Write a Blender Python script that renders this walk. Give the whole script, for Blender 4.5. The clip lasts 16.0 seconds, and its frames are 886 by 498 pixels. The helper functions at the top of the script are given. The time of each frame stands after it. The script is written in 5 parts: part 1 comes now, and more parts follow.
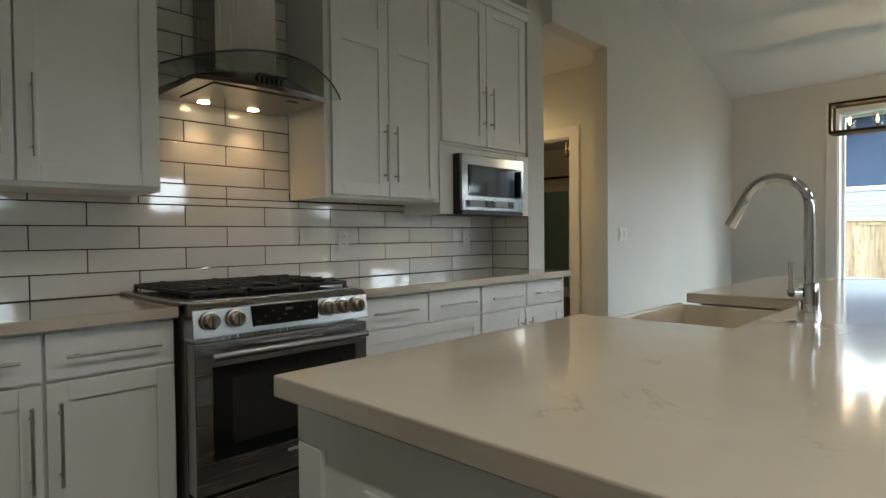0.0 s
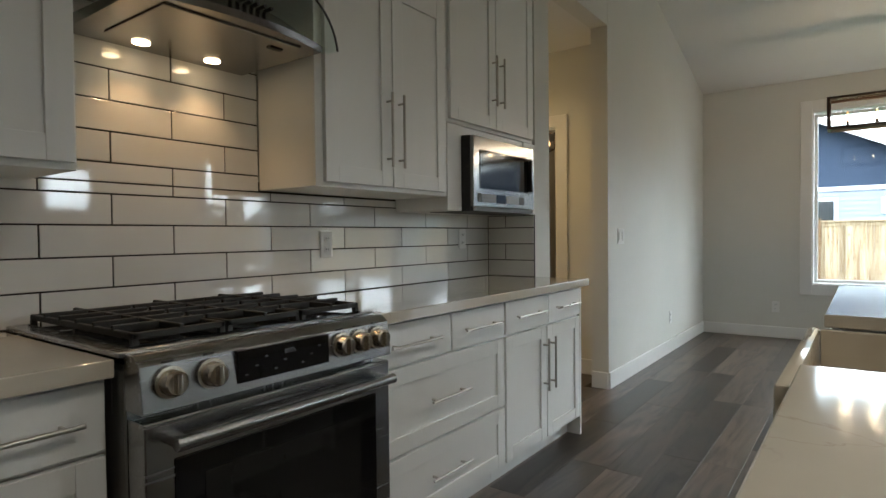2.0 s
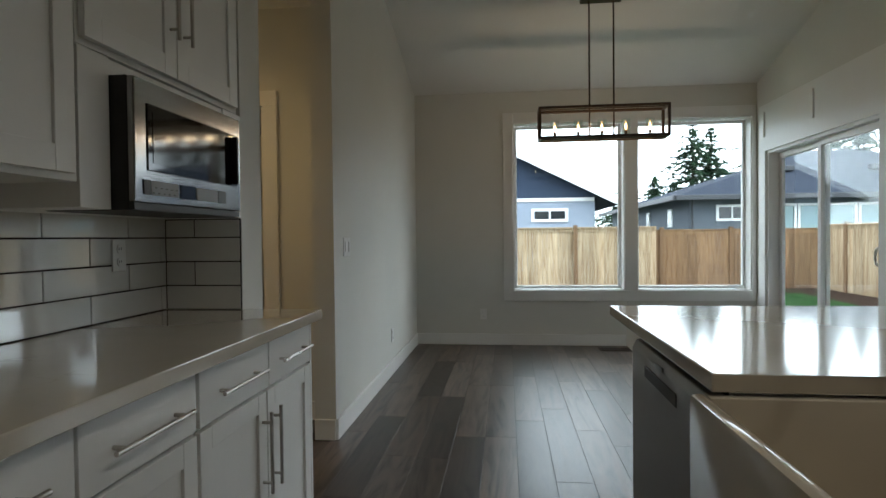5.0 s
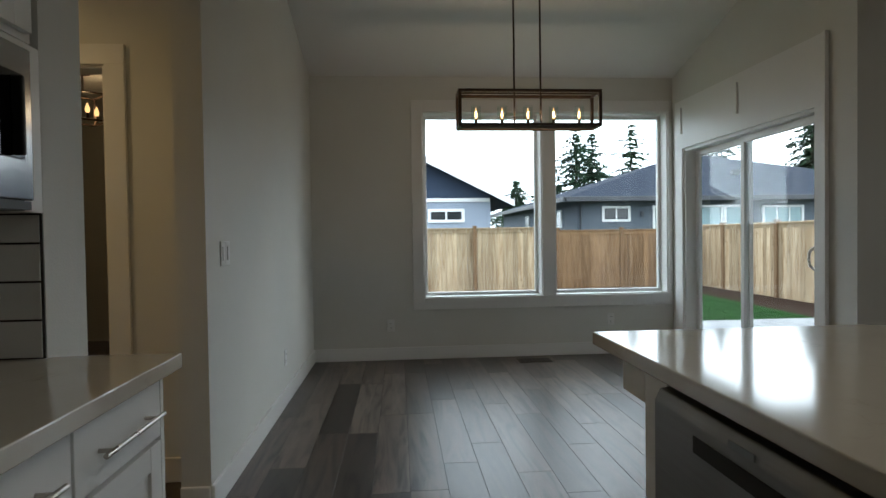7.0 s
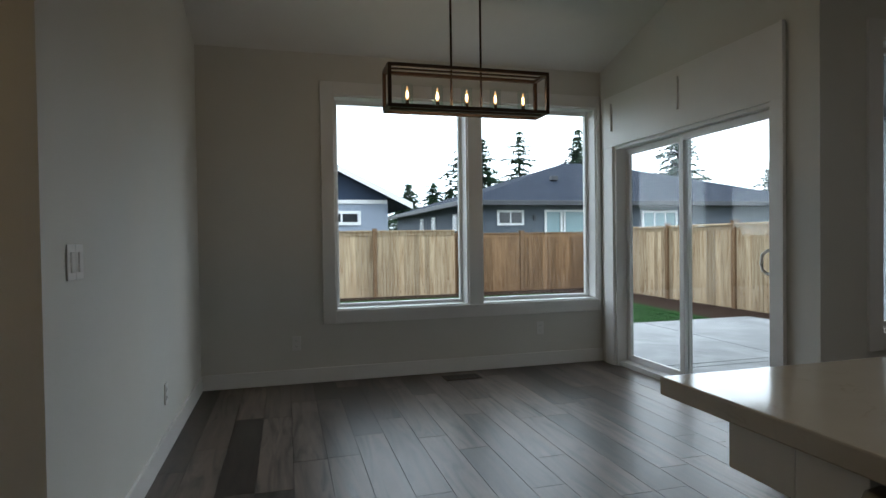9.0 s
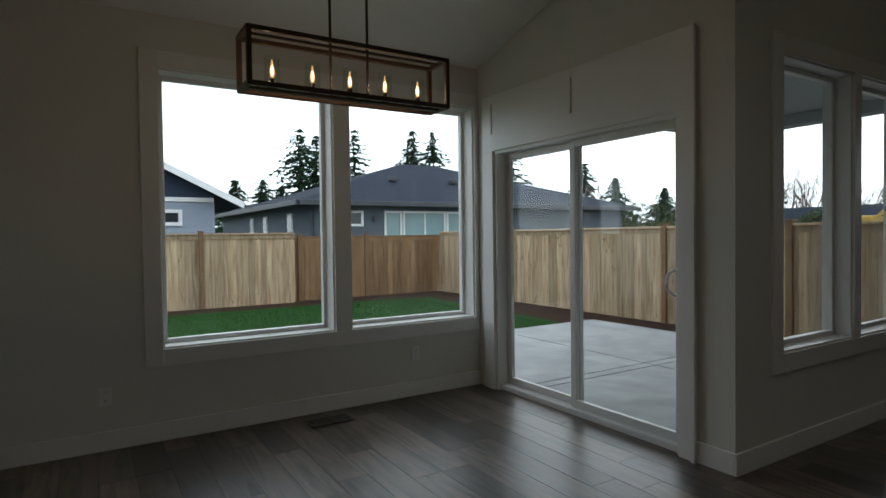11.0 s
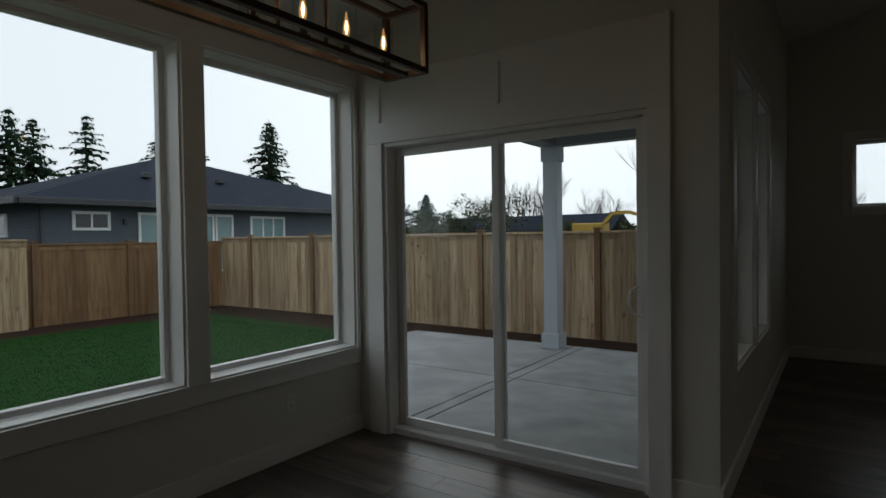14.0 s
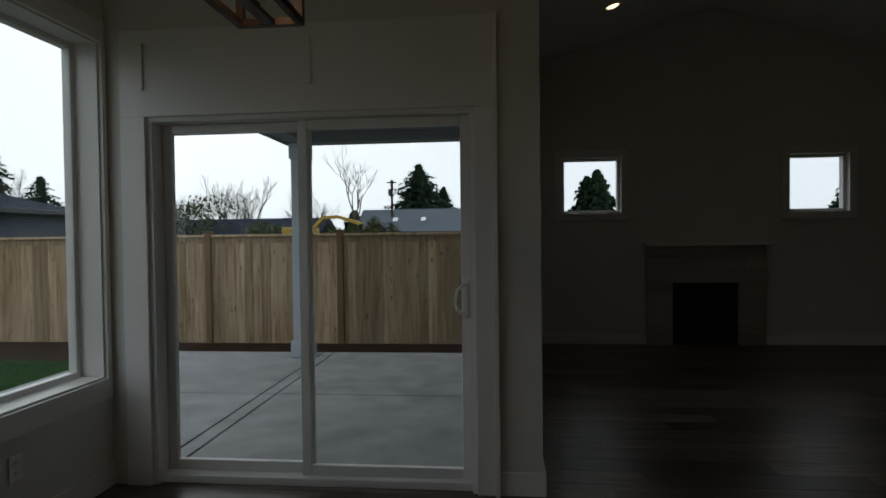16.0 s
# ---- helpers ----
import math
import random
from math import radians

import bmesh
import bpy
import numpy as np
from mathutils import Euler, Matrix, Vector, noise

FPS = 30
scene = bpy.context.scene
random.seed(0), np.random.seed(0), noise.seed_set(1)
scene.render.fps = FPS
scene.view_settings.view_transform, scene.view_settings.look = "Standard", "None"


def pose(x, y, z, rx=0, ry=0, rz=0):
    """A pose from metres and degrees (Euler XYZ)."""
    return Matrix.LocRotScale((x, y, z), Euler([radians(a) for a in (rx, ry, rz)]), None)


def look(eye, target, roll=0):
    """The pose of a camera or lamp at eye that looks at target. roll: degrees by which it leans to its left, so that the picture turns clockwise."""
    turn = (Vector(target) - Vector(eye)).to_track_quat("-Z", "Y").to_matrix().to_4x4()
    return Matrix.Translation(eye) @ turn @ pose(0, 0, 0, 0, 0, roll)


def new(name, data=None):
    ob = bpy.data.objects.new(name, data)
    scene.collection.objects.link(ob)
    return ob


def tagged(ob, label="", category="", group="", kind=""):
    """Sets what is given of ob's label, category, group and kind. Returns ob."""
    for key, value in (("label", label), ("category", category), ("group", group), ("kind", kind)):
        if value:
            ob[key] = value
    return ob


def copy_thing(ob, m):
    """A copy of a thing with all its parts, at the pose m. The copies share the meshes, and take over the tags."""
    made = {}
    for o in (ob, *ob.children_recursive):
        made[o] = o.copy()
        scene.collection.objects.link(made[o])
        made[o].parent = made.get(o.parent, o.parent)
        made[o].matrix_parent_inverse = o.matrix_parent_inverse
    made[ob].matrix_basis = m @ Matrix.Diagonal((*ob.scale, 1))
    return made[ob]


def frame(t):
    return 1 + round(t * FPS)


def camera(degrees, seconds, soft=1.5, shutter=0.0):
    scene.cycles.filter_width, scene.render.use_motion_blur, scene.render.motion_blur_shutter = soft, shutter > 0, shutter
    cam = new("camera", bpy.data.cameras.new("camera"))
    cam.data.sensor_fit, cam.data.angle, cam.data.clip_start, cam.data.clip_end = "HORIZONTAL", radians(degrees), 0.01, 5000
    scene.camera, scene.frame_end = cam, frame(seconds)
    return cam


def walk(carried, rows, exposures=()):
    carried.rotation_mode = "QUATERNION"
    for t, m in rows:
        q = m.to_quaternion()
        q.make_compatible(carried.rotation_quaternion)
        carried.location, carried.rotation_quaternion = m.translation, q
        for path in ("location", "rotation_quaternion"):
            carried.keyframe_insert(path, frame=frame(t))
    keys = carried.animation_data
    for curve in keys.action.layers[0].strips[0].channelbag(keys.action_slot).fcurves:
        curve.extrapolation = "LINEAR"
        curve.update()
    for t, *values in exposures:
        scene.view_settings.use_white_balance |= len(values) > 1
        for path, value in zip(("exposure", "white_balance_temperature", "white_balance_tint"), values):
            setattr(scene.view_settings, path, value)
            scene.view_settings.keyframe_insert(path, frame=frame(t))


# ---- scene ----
cam = camera(75.1, 16.0)
PATH = [
    (0, (0.733, 0.914, 1.16), (2.17, 2.304, 1.116), -0.6),
    (0.5, (0.783, 1.155, 1.169), (2.243, 2.521, 1.129), -0.8),
    (1, (0.854, 1.381, 1.166), (2.349, 2.709, 1.122), -0.7),
    (1.5, (0.922, 1.572, 1.167), (2.461, 2.848, 1.123), -0.6),
    (2, (0.985, 1.747, 1.174), (2.598, 2.929, 1.129), -0.6),
    (2.5, (1.06, 1.91, 1.187), (2.76, 2.962, 1.144), -0.7),
    (3, (1.174, 2.03, 1.181), (2.986, 2.876, 1.139), -0.6),
    (3.5, (1.333, 2.101, 1.185), (3.211, 2.788, 1.143), -0.6),
    (4, (1.517, 2.166, 1.195), (3.447, 2.688, 1.153), -0.6),
    (4.5, (1.687, 2.219, 1.206), (3.648, 2.608, 1.163), -0.5),
    (5, (1.875, 2.281, 1.211), (3.862, 2.502, 1.171), -0.6),
    (7.5, (2.781, 2.501, 1.223), (4.768, 2.274, 1.183), -0.8),
    (8, (2.965, 2.543, 1.211), (4.94, 2.229, 1.174), -0.8),
    (8.5, (3.131, 2.568, 1.216), (5.091, 2.172, 1.177), -0.9),
    (9, (3.305, 2.625, 1.218), (5.234, 2.098, 1.183), -0.8),
    (9.5, (3.488, 2.634, 1.226), (5.369, 1.954, 1.19), -0.8),
    (12, (4.572, 2.647, 1.391), (6.152, 1.422, 1.347), -0.8),
    (12.5, (4.779, 2.668, 1.389), (6.295, 1.364, 1.351), -0.9),
    (13, (4.991, 2.71, 1.395), (6.391, 1.282, 1.36), -0.8),
    (13.5, (5.231, 2.739, 1.394), (6.494, 1.19, 1.353), -0.8),
    (14, (5.462, 2.752, 1.4), (6.598, 1.107, 1.357), -0.8),
    (14.5, (5.667, 2.761, 1.403), (6.645, 1.017, 1.36), -0.8),
    (15, (5.863, 2.766, 1.382), (6.563, 0.893, 1.342), -0.7),
    (15.5, (6.031, 2.724, 1.369), (6.48, 0.776, 1.33), -0.7),
    (16, (6.183, 2.682, 1.372), (6.371, 0.691, 1.332), -0.7),
]
EXPOSURES = [(0, 1.65, 6000, 6), (2.5, 1.48, 6000, 6), (3.5, 1.05, 6000, 6), (5, 0.72, 6000, 6), (7.5, 0.33, 5950, 7.5), (9, 0.05, 5900, 8.5), (12, -1.0, 6300, 8.5), (14, -1.6, 6350, 9.5), (16, -1.6, 6350, 9.5)]
walk(cam, [(t, look(eye, target, roll)) for t, eye, target, roll in PATH], EXPOSURES)

# ---- world, sun, lamps ----
world = bpy.data.worlds.new("world")
scene.world = world
world.use_nodes = True
wn = world.node_tree.nodes
wl = world.node_tree.links
sky = wn.new("ShaderNodeTexSky")
sky.sky_type = 'NISHITA'
sky.sun_disc = False
sky.sun_elevation = radians(32)
sky.sun_rotation = radians(150)
sky.air_density = 1.0
sky.dust_density = 4.0
grey_sky = wn.new("ShaderNodeHueSaturation")      # an overcast sky: nearly no colour
grey_sky.inputs["Saturation"].default_value = 0.22
wl.new(sky.outputs[0], grey_sky.inputs["Color"])
cloud = wn.new("ShaderNodeMixRGB")                  # an even cloud layer over most of it
cloud.inputs[0].default_value = 0.8
cloud.inputs[2].default_value = (22.0, 23.2, 24.6, 1)
wl.new(grey_sky.outputs[0], cloud.inputs[1])
wl.new(cloud.outputs[0], wn["Background"].inputs["Color"])
wn["Background"].inputs["Strength"].default_value = 0.15

sun_data = bpy.data.lights.new("sun", 'SUN')
sun_data.energy = 0.5
sun_data.angle = radians(70)
sun_data.color = (1.0, 0.96, 0.9)
sun_lamp = new("sun", sun_data)
sun_lamp.matrix_basis = look((0, 0, 30), (14, 11, 12))


def lamp(kind, eye, target, energy, colour=(1.0, 0.72, 0.42), size=0.04, angle=100, blend=0.6):
    data = bpy.data.lights.new("lamp", kind)
    data.energy, data.color = energy, colour
    data.shadow_soft_size = size
    if kind == 'SPOT':
        data.spot_size, data.spot_blend = radians(angle), blend
    ob = new("lamp", data)
    ob.matrix_basis = look(eye, target)
    return ob


# ---- materials ----
def node_material(name):
    m = bpy.data.materials.new(name)
    m.use_nodes = True
    return m, m.node_tree.nodes, m.node_tree.links, m.node_tree.nodes["Principled BSDF"]


def paint(name, a, b=None, rough=0.5, metal=0.0, scale=6.0, bump=0.0, bump_scale=80.0, stretch=(1, 1, 1), rough_var=0.1, island=0.0, coat=0.0):
    """Two close colours mixed by noise, uneven gloss and fine relief."""
    m, n, l, p = node_material(name)
    b = b or tuple(c * 0.86 for c in a)
    tc = n.new("ShaderNodeTexCoord")
    mp = n.new("ShaderNodeMapping")
    mp.inputs["Scale"].default_value = stretch
    l.new(tc.outputs["Object"], mp.inputs[0])
    big = n.new("ShaderNodeTexNoise")
    big.inputs["Scale"].default_value = scale
    big.inputs["Detail"].default_value = 6
    l.new(mp.outputs[0], big.inputs["Vector"])
    ramp = n.new("ShaderNodeValToRGB")
    ramp.color_ramp.elements[0].color, ramp.color_ramp.elements[1].color = (*b, 1), (*a, 1)
    ramp.color_ramp.elements[0].position, ramp.color_ramp.elements[1].position = 0.3, 0.7
    l.new(big.outputs["Fac"], ramp.inputs[0])
    colour = ramp.outputs[0]
    if island:
        info = n.new("ShaderNodeObjectInfo")
        geo = n.new("ShaderNodeNewGeometry")
        add = n.new("ShaderNodeMath")
        add.operation = 'ADD'
        l.new(info.outputs["Random"], add.inputs[0])
        l.new(geo.outputs["Random Per Island"], add.inputs[1])
        frac = n.new("ShaderNodeMath")
        frac.operation = 'FRACT'
        l.new(add.outputs[0], frac.inputs[0])
        mr = n.new("ShaderNodeMapRange")
        mr.inputs["To Min"].default_value, mr.inputs["To Max"].default_value = 1 - island, 1 + island
        l.new(frac.outputs[0], mr.inputs["Value"])
        hs = n.new("ShaderNodeHueSaturation")
        l.new(mr.outputs[0], hs.inputs["Value"])
        l.new(colour, hs.inputs["Color"])
        colour = hs.outputs[0]
    l.new(colour, p.inputs["Base Color"])
    rr = n.new("ShaderNodeMapRange")
    rr.inputs["To Min"].default_value, rr.inputs["To Max"].default_value = max(0.02, rough - rough_var), min(1, rough + rough_var)
    l.new(big.outputs["Fac"], rr.inputs["Value"])
    l.new(rr.outputs[0], p.inputs["Roughness"])
    p.inputs["Metallic"].default_value = metal
    p.inputs["Coat Weight"].default_value = coat
    p.inputs["Coat Roughness"].default_value = 0.05
    if bump:
        fine = n.new("ShaderNodeTexNoise")
        fine.inputs["Scale"].default_value = bump_scale
        fine.inputs["Detail"].default_value = 4
        l.new(mp.outputs[0], fine.inputs["Vector"])
        bp = n.new("ShaderNodeBump")
        bp.inputs["Strength"].default_value = bump
        bp.inputs["Distance"].default_value = 0.01
        l.new(fine.outputs["Fac"], bp.inputs["Height"])
        l.new(bp.outputs[0], p.inputs["Normal"])
    return m


def clear_glass(name, tint=(0.96, 0.98, 0.97), rough=0.0):
    m, n, l, p = node_material(name)
    tr = n.new("ShaderNodeBsdfTransparent")
    tr.inputs[0].default_value = (*tint, 1)
    gl = n.new("ShaderNodeBsdfGlossy")
    gl.inputs["Roughness"].default_value = rough
    lw = n.new("ShaderNodeLayerWeight")
    lw.inputs["Blend"].default_value = 0.5
    steep = n.new("ShaderNodeMath")
    steep.operation = 'POWER'
    steep.inputs[1].default_value = 4.0
    l.new(lw.outputs["Facing"], steep.inputs[0])
    gloss = n.new("ShaderNodeMapRange")
    gloss.inputs["To Min"].default_value, gloss.inputs["To Max"].default_value = 0.03, 0.5
    l.new(steep.outputs[0], gloss.inputs["Value"])
    mix = n.new("ShaderNodeMixShader")
    l.new(gloss.outputs[0], mix.inputs[0])
    l.new(tr.outputs[0], mix.inputs[1])
    l.new(gl.outputs[0], mix.inputs[2])
    l.new(mix.outputs[0], n["Material Output"].inputs[0])
    return m


def glow(name, colour, strength):
    m, n, l, p = node_material(name)
    p.inputs["Base Color"].default_value = (*colour, 1)
    p.inputs["Emission Color"].default_value = (*colour, 1)
    p.inputs["Emission Strength"].default_value = strength
    return m


def plank_material():
    """Weathered grey-brown vinyl boards: long grain, darker cathedral streaks, one tone a board."""
    m, n, l, p = node_material("plank_grey_oak")
    tc = n.new("ShaderNodeTexCoord")
    info = n.new("ShaderNodeObjectInfo")
    shift = n.new("ShaderNodeVectorMath")
    shift.operation = 'MULTIPLY_ADD'
    off = n.new("ShaderNodeCombineXYZ")
    for k in range(3):
        l.new(info.outputs["Random"], off.inputs[k])
    shift.inputs[1].default_value = (37, 53, 11)
    l.new(off.outputs[0], shift.inputs[0])
    l.new(tc.outputs["Object"], shift.inputs[2])
    mp = n.new("ShaderNodeMapping")
    mp.inputs["Scale"].default_value = (1.1, 9, 1)
    l.new(shift.outputs[0], mp.inputs[0])
    streak = n.new("ShaderNodeTexNoise")
    streak.inputs["Scale"].default_value, streak.inputs["Detail"].default_value, streak.inputs["Distortion"].default_value = 1.3, 8, 1.6
    l.new(mp.outputs[0], streak.inputs["Vector"])
    ramp = n.new("ShaderNodeValToRGB")
    e = ramp.color_ramp.elements
    e[0].position, e[0].color = 0.32, (0.030, 0.022, 0.018, 1)
    e[1].position, e[1].color = 0.66, (0.138, 0.107, 0.086, 1)
    mid = ramp.color_ramp.elements.new(0.46)
    mid.color = (0.083, 0.066, 0.055, 1)
    l.new(streak.outputs["Fac"], ramp.inputs[0])
    mr = n.new("ShaderNodeMapRange")
    mr.inputs["To Min"].default_value, mr.inputs["To Max"].default_value = 0.45, 1.7
    l.new(info.outputs["Random"], mr.inputs["Value"])
    hs = n.new("ShaderNodeHueSaturation")
    l.new(mr.outputs[0], hs.inputs["Value"])
    l.new(ramp.outputs[0], hs.inputs["Color"])
    l.new(hs.outputs[0], p.inputs["Base Color"])
    fine = n.new("ShaderNodeTexNoise")
    mp2 = n.new("ShaderNodeMapping")
    mp2.inputs["Scale"].default_value = (6, 120, 1)
    l.new(shift.outputs[0], mp2.inputs[0])
    l.new(mp2.outputs[0], fine.inputs["Vector"])
    bp = n.new("ShaderNodeBump")
    bp.inputs["Strength"].default_value, bp.inputs["Distance"].default_value = 0.12, 0.004
    l.new(fine.outputs["Fac"], bp.inputs["Height"])
    l.new(bp.outputs[0], p.inputs["Normal"])
    rr = n.new("ShaderNodeMapRange")
    rr.inputs["To Min"].default_value, rr.inputs["To Max"].default_value = 0.24, 0.42
    l.new(streak.outputs["Fac"], rr.inputs["Value"])
    l.new(rr.outputs[0], p.inputs["Roughness"])
    return m


def quartz_material():
    """Cream quartz with sparse broken tan veins."""
    m, n, l, p = node_material("quartz")
    tc = n.new("ShaderNodeTexCoord")
    warp = n.new("ShaderNodeTexNoise")
    warp.inputs["Scale"].default_value, warp.inputs["Detail"].default_value, warp.inputs["Distortion"].default_value = 2.3, 9, 2.2
    l.new(tc.outputs["Object"], warp.inputs["Vector"])
    vein = n.new("ShaderNodeValToRGB")
    e = vein.color_ramp.elements
    e[0].position, e[0].color = 0.490, (0, 0, 0, 1)
    e[1].position, e[1].color = 0.510, (0, 0, 0, 1)
    top = vein.color_ramp.elements.new(0.50)
    top.color = (1, 1, 1, 1)
    l.new(warp.outputs["Fac"], vein.inputs[0])
    patch = n.new("ShaderNodeTexNoise")
    patch.inputs["Scale"].default_value = 4.1
    l.new(tc.outputs["Object"], patch.inputs["Vector"])
    pr = n.new("ShaderNodeMapRange")
    pr.inputs["From Min"].default_value, pr.inputs["From Max"].default_value = 0.56, 0.68
    l.new(patch.outputs["Fac"], pr.inputs["Value"])
    both = n.new("ShaderNodeMath")
    both.operation = 'MULTIPLY'
    l.new(vein.outputs[0], both.inputs[0])
    l.new(pr.outputs[0], both.inputs[1])
    cloud = n.new("ShaderNodeTexNoise")
    cloud.inputs["Scale"].default_value, cloud.inputs["Detail"].default_value = 5, 5
    l.new(tc.outputs["Object"], cloud.inputs["Vector"])
    base = n.new("ShaderNodeValToRGB")
    base.color_ramp.elements[0].color, base.color_ramp.elements[1].color = (0.52, 0.465, 0.375, 1), (0.61, 0.55, 0.455, 1)
    l.new(cloud.outputs["Fac"], base.inputs[0])
    mix = n.new("ShaderNodeMixRGB")
    mix.inputs[2].default_value = (0.47, 0.41, 0.33, 1)
    l.new(both.outputs[0], mix.inputs[0])
    l.new(base.outputs[0], mix.inputs[1])
    l.new(mix.outputs[0], p.inputs["Base Color"])
    p.inputs["Roughness"].default_value = 0.11
    p.inputs["Coat Weight"].default_value = 0.5
    p.inputs["Coat Roughness"].default_value = 0.08
    return m


WALL = paint("wall_greige", (0.70, 0.69, 0.645), (0.67, 0.66, 0.615), 0.75, scale=2, bump=0.10, bump_scale=140)
CEIL = paint("ceiling_white", (0.78, 0.77, 0.74), (0.75, 0.74, 0.71), 0.9, scale=2, bump=0.2, bump_scale=60)
TRIM = paint("trim_white", (0.81, 0.80, 0.78), (0.79, 0.78, 0.76), 0.4, scale=3, bump=0.03, bump_scale=200)
CAB = paint("cabinet_white", (0.82, 0.815, 0.79), (0.80, 0.795, 0.77), 0.36, scale=4, bump=0.03, bump_scale=150)
VINYL = paint("vinyl_white", (0.78, 0.78, 0.77), (0.74, 0.74, 0.73), 0.35, scale=5)
TILE = paint("tile_white", (0.78, 0.77, 0.74), (0.75, 0.74, 0.71), 0.04, scale=9, rough_var=0.02, island=0.05, bump=0.02, bump_scale=9, coat=1.0)
GROUT = paint("grout_dark", (0.035, 0.030, 0.026), (0.025, 0.021, 0.018), 0.9, scale=30)
QUARTZ = quartz_material()
PLANK = plank_material()
SUB = paint("subfloor", (0.03, 0.026, 0.023), None, 0.9)
STEEL = paint("brushed_steel", (0.52, 0.51, 0.50), (0.46, 0.455, 0.45), 0.26, 1.0, scale=3, bump=0.015, bump_scale=20, stretch=(40, 40, 1), rough_var=0.05)
STEEL_H = paint("brushed_steel_long", (0.40, 0.395, 0.39), (0.35, 0.345, 0.34), 0.26, 1.0, scale=3, bump=0.015, bump_scale=20, stretch=(1, 40, 40), rough_var=0.05)
MWSTEEL = paint("microwave_steel", (0.34, 0.335, 0.33), (0.29, 0.285, 0.28), 0.15, 1.0, scale=3, bump=0.01, bump_scale=20, stretch=(1, 40, 40), rough_var=0.04)
DISHSTEEL = paint("dishwasher_steel", (0.36, 0.355, 0.35), (0.31, 0.305, 0.30), 0.38, 1.0, scale=4, stretch=(1, 1, 30))
CHROME = paint("chrome", (0.82, 0.82, 0.82), (0.78, 0.78, 0.78), 0.06, 1.0, rough_var=0.03)
NICKEL = paint("pull_nickel", (0.56, 0.53, 0.48), (0.5, 0.47, 0.43), 0.3, 1.0)
KNOBM = paint("knob_steel", (0.62, 0.56, 0.46), (0.5, 0.45, 0.38), 0.22, 1.0)
IRON = paint("cast_iron", (0.020, 0.019, 0.018), (0.012, 0.012, 0.011), 0.55, scale=40, bump=0.2, bump_scale=200)
BLACKGLASS = paint("black_glass", (0.008, 0.008, 0.009), (0.006, 0.006, 0.006), 0.05, rough_var=0.02)
OVENGLASS = paint("oven_window", (0.020, 0.019, 0.018), (0.015, 0.015, 0.014), 0.07, rough_var=0.02)
BLACK = paint("black_plastic", (0.015, 0.015, 0.015), (0.01, 0.01, 0.01), 0.45)
GREYPRINT = paint("grey_print", (0.30, 0.31, 0.32), (0.26, 0.27, 0.28), 0.5)
DIMPRINT = paint("dim_print", (0.07, 0.07, 0.075), (0.06, 0.06, 0.06), 0.4)
SINKM = paint("fireclay", (0.64, 0.57, 0.46), (0.60, 0.53, 0.42), 0.09, scale=4, rough_var=0.03)
BRONZE = paint("oiled_bronze", (0.075, 0.045, 0.030), (0.045, 0.028, 0.020), 0.45, 0.5, scale=12)
PLATE = paint("plate_white", (0.80, 0.79, 0.77), (0.76, 0.75, 0.73), 0.35)
SLOT = paint("slot_dark", (0.05, 0.05, 0.05), None, 0.6)
MARBLE = paint("surround_stone", (0.42, 0.38, 0.33), (0.32, 0.28, 0.24), 0.35, scale=3, stretch=(1, 1, 9), island=0.12)
GLASS = clear_glass("window_glass")
HOODGLASS = clear_glass("hood_glass", (0.90, 0.95, 0.93))
FROST = paint("frosted_glass", (0.24, 0.42, 0.43), (0.22, 0.39, 0.40), 0.35, scale=2)


def lit_bulb_glass(name):
    """Clear lamp glass that glows faintly amber round its filament."""
    m, n, l, p = node_material(name)
    tr = n.new("ShaderNodeBsdfTransparent")
    em = n.new("ShaderNodeEmission")
    em.inputs[0].default_value, em.inputs[1].default_value = (1.0, 0.50, 0.18, 1), 1.6
    mix = n.new("ShaderNodeMixShader")
    mix.inputs[0].default_value = 0.55
    l.new(tr.outputs[0], mix.inputs[1])
    l.new(em.outputs[0], mix.inputs[2])
    l.new(mix.outputs[0], n["Material Output"].inputs[0])
    return m


BULB = lit_bulb_glass("bulb_glass")
FILAMENT = glow("filament", (1.0, 0.70, 0.34), 26)
HOODLED = glow("hood_lamp", (1.0, 0.70, 0.38), 6)
CANLED = glow("can_lamp", (1.0, 0.74, 0.42), 7)
HOODFLUE = paint("flue_steel", (0.36, 0.345, 0.33), (0.31, 0.30, 0.285), 0.26, 1.0, scale=3, stretch=(40, 40, 1), rough_var=0.05)
HOODSTEEL = paint("hood_steel", (0.34, 0.325, 0.31), (0.29, 0.28, 0.265), 0.24, 1.0, scale=3, stretch=(1, 40, 40), rough_var=0.05)
# outdoors
CONCRETE = paint("patio_concrete", (0.33, 0.335, 0.34), (0.19, 0.195, 0.20), 0.7, scale=3.5, bump=0.25, bump_scale=50, island=0.06)
GRASS = paint("lawn", (0.015, 0.055, 0.009), (0.009, 0.034, 0.006), 0.9, scale=5, bump=0.6, bump_scale=90)
MULCH = paint("bark_mulch", (0.045, 0.026, 0.018), (0.020, 0.012, 0.009), 0.95, scale=14, bump=1.0, bump_scale=60)
EARTH = paint("far_ground", (0.07, 0.085, 0.045), (0.05, 0.06, 0.035), 0.95, scale=0.3)


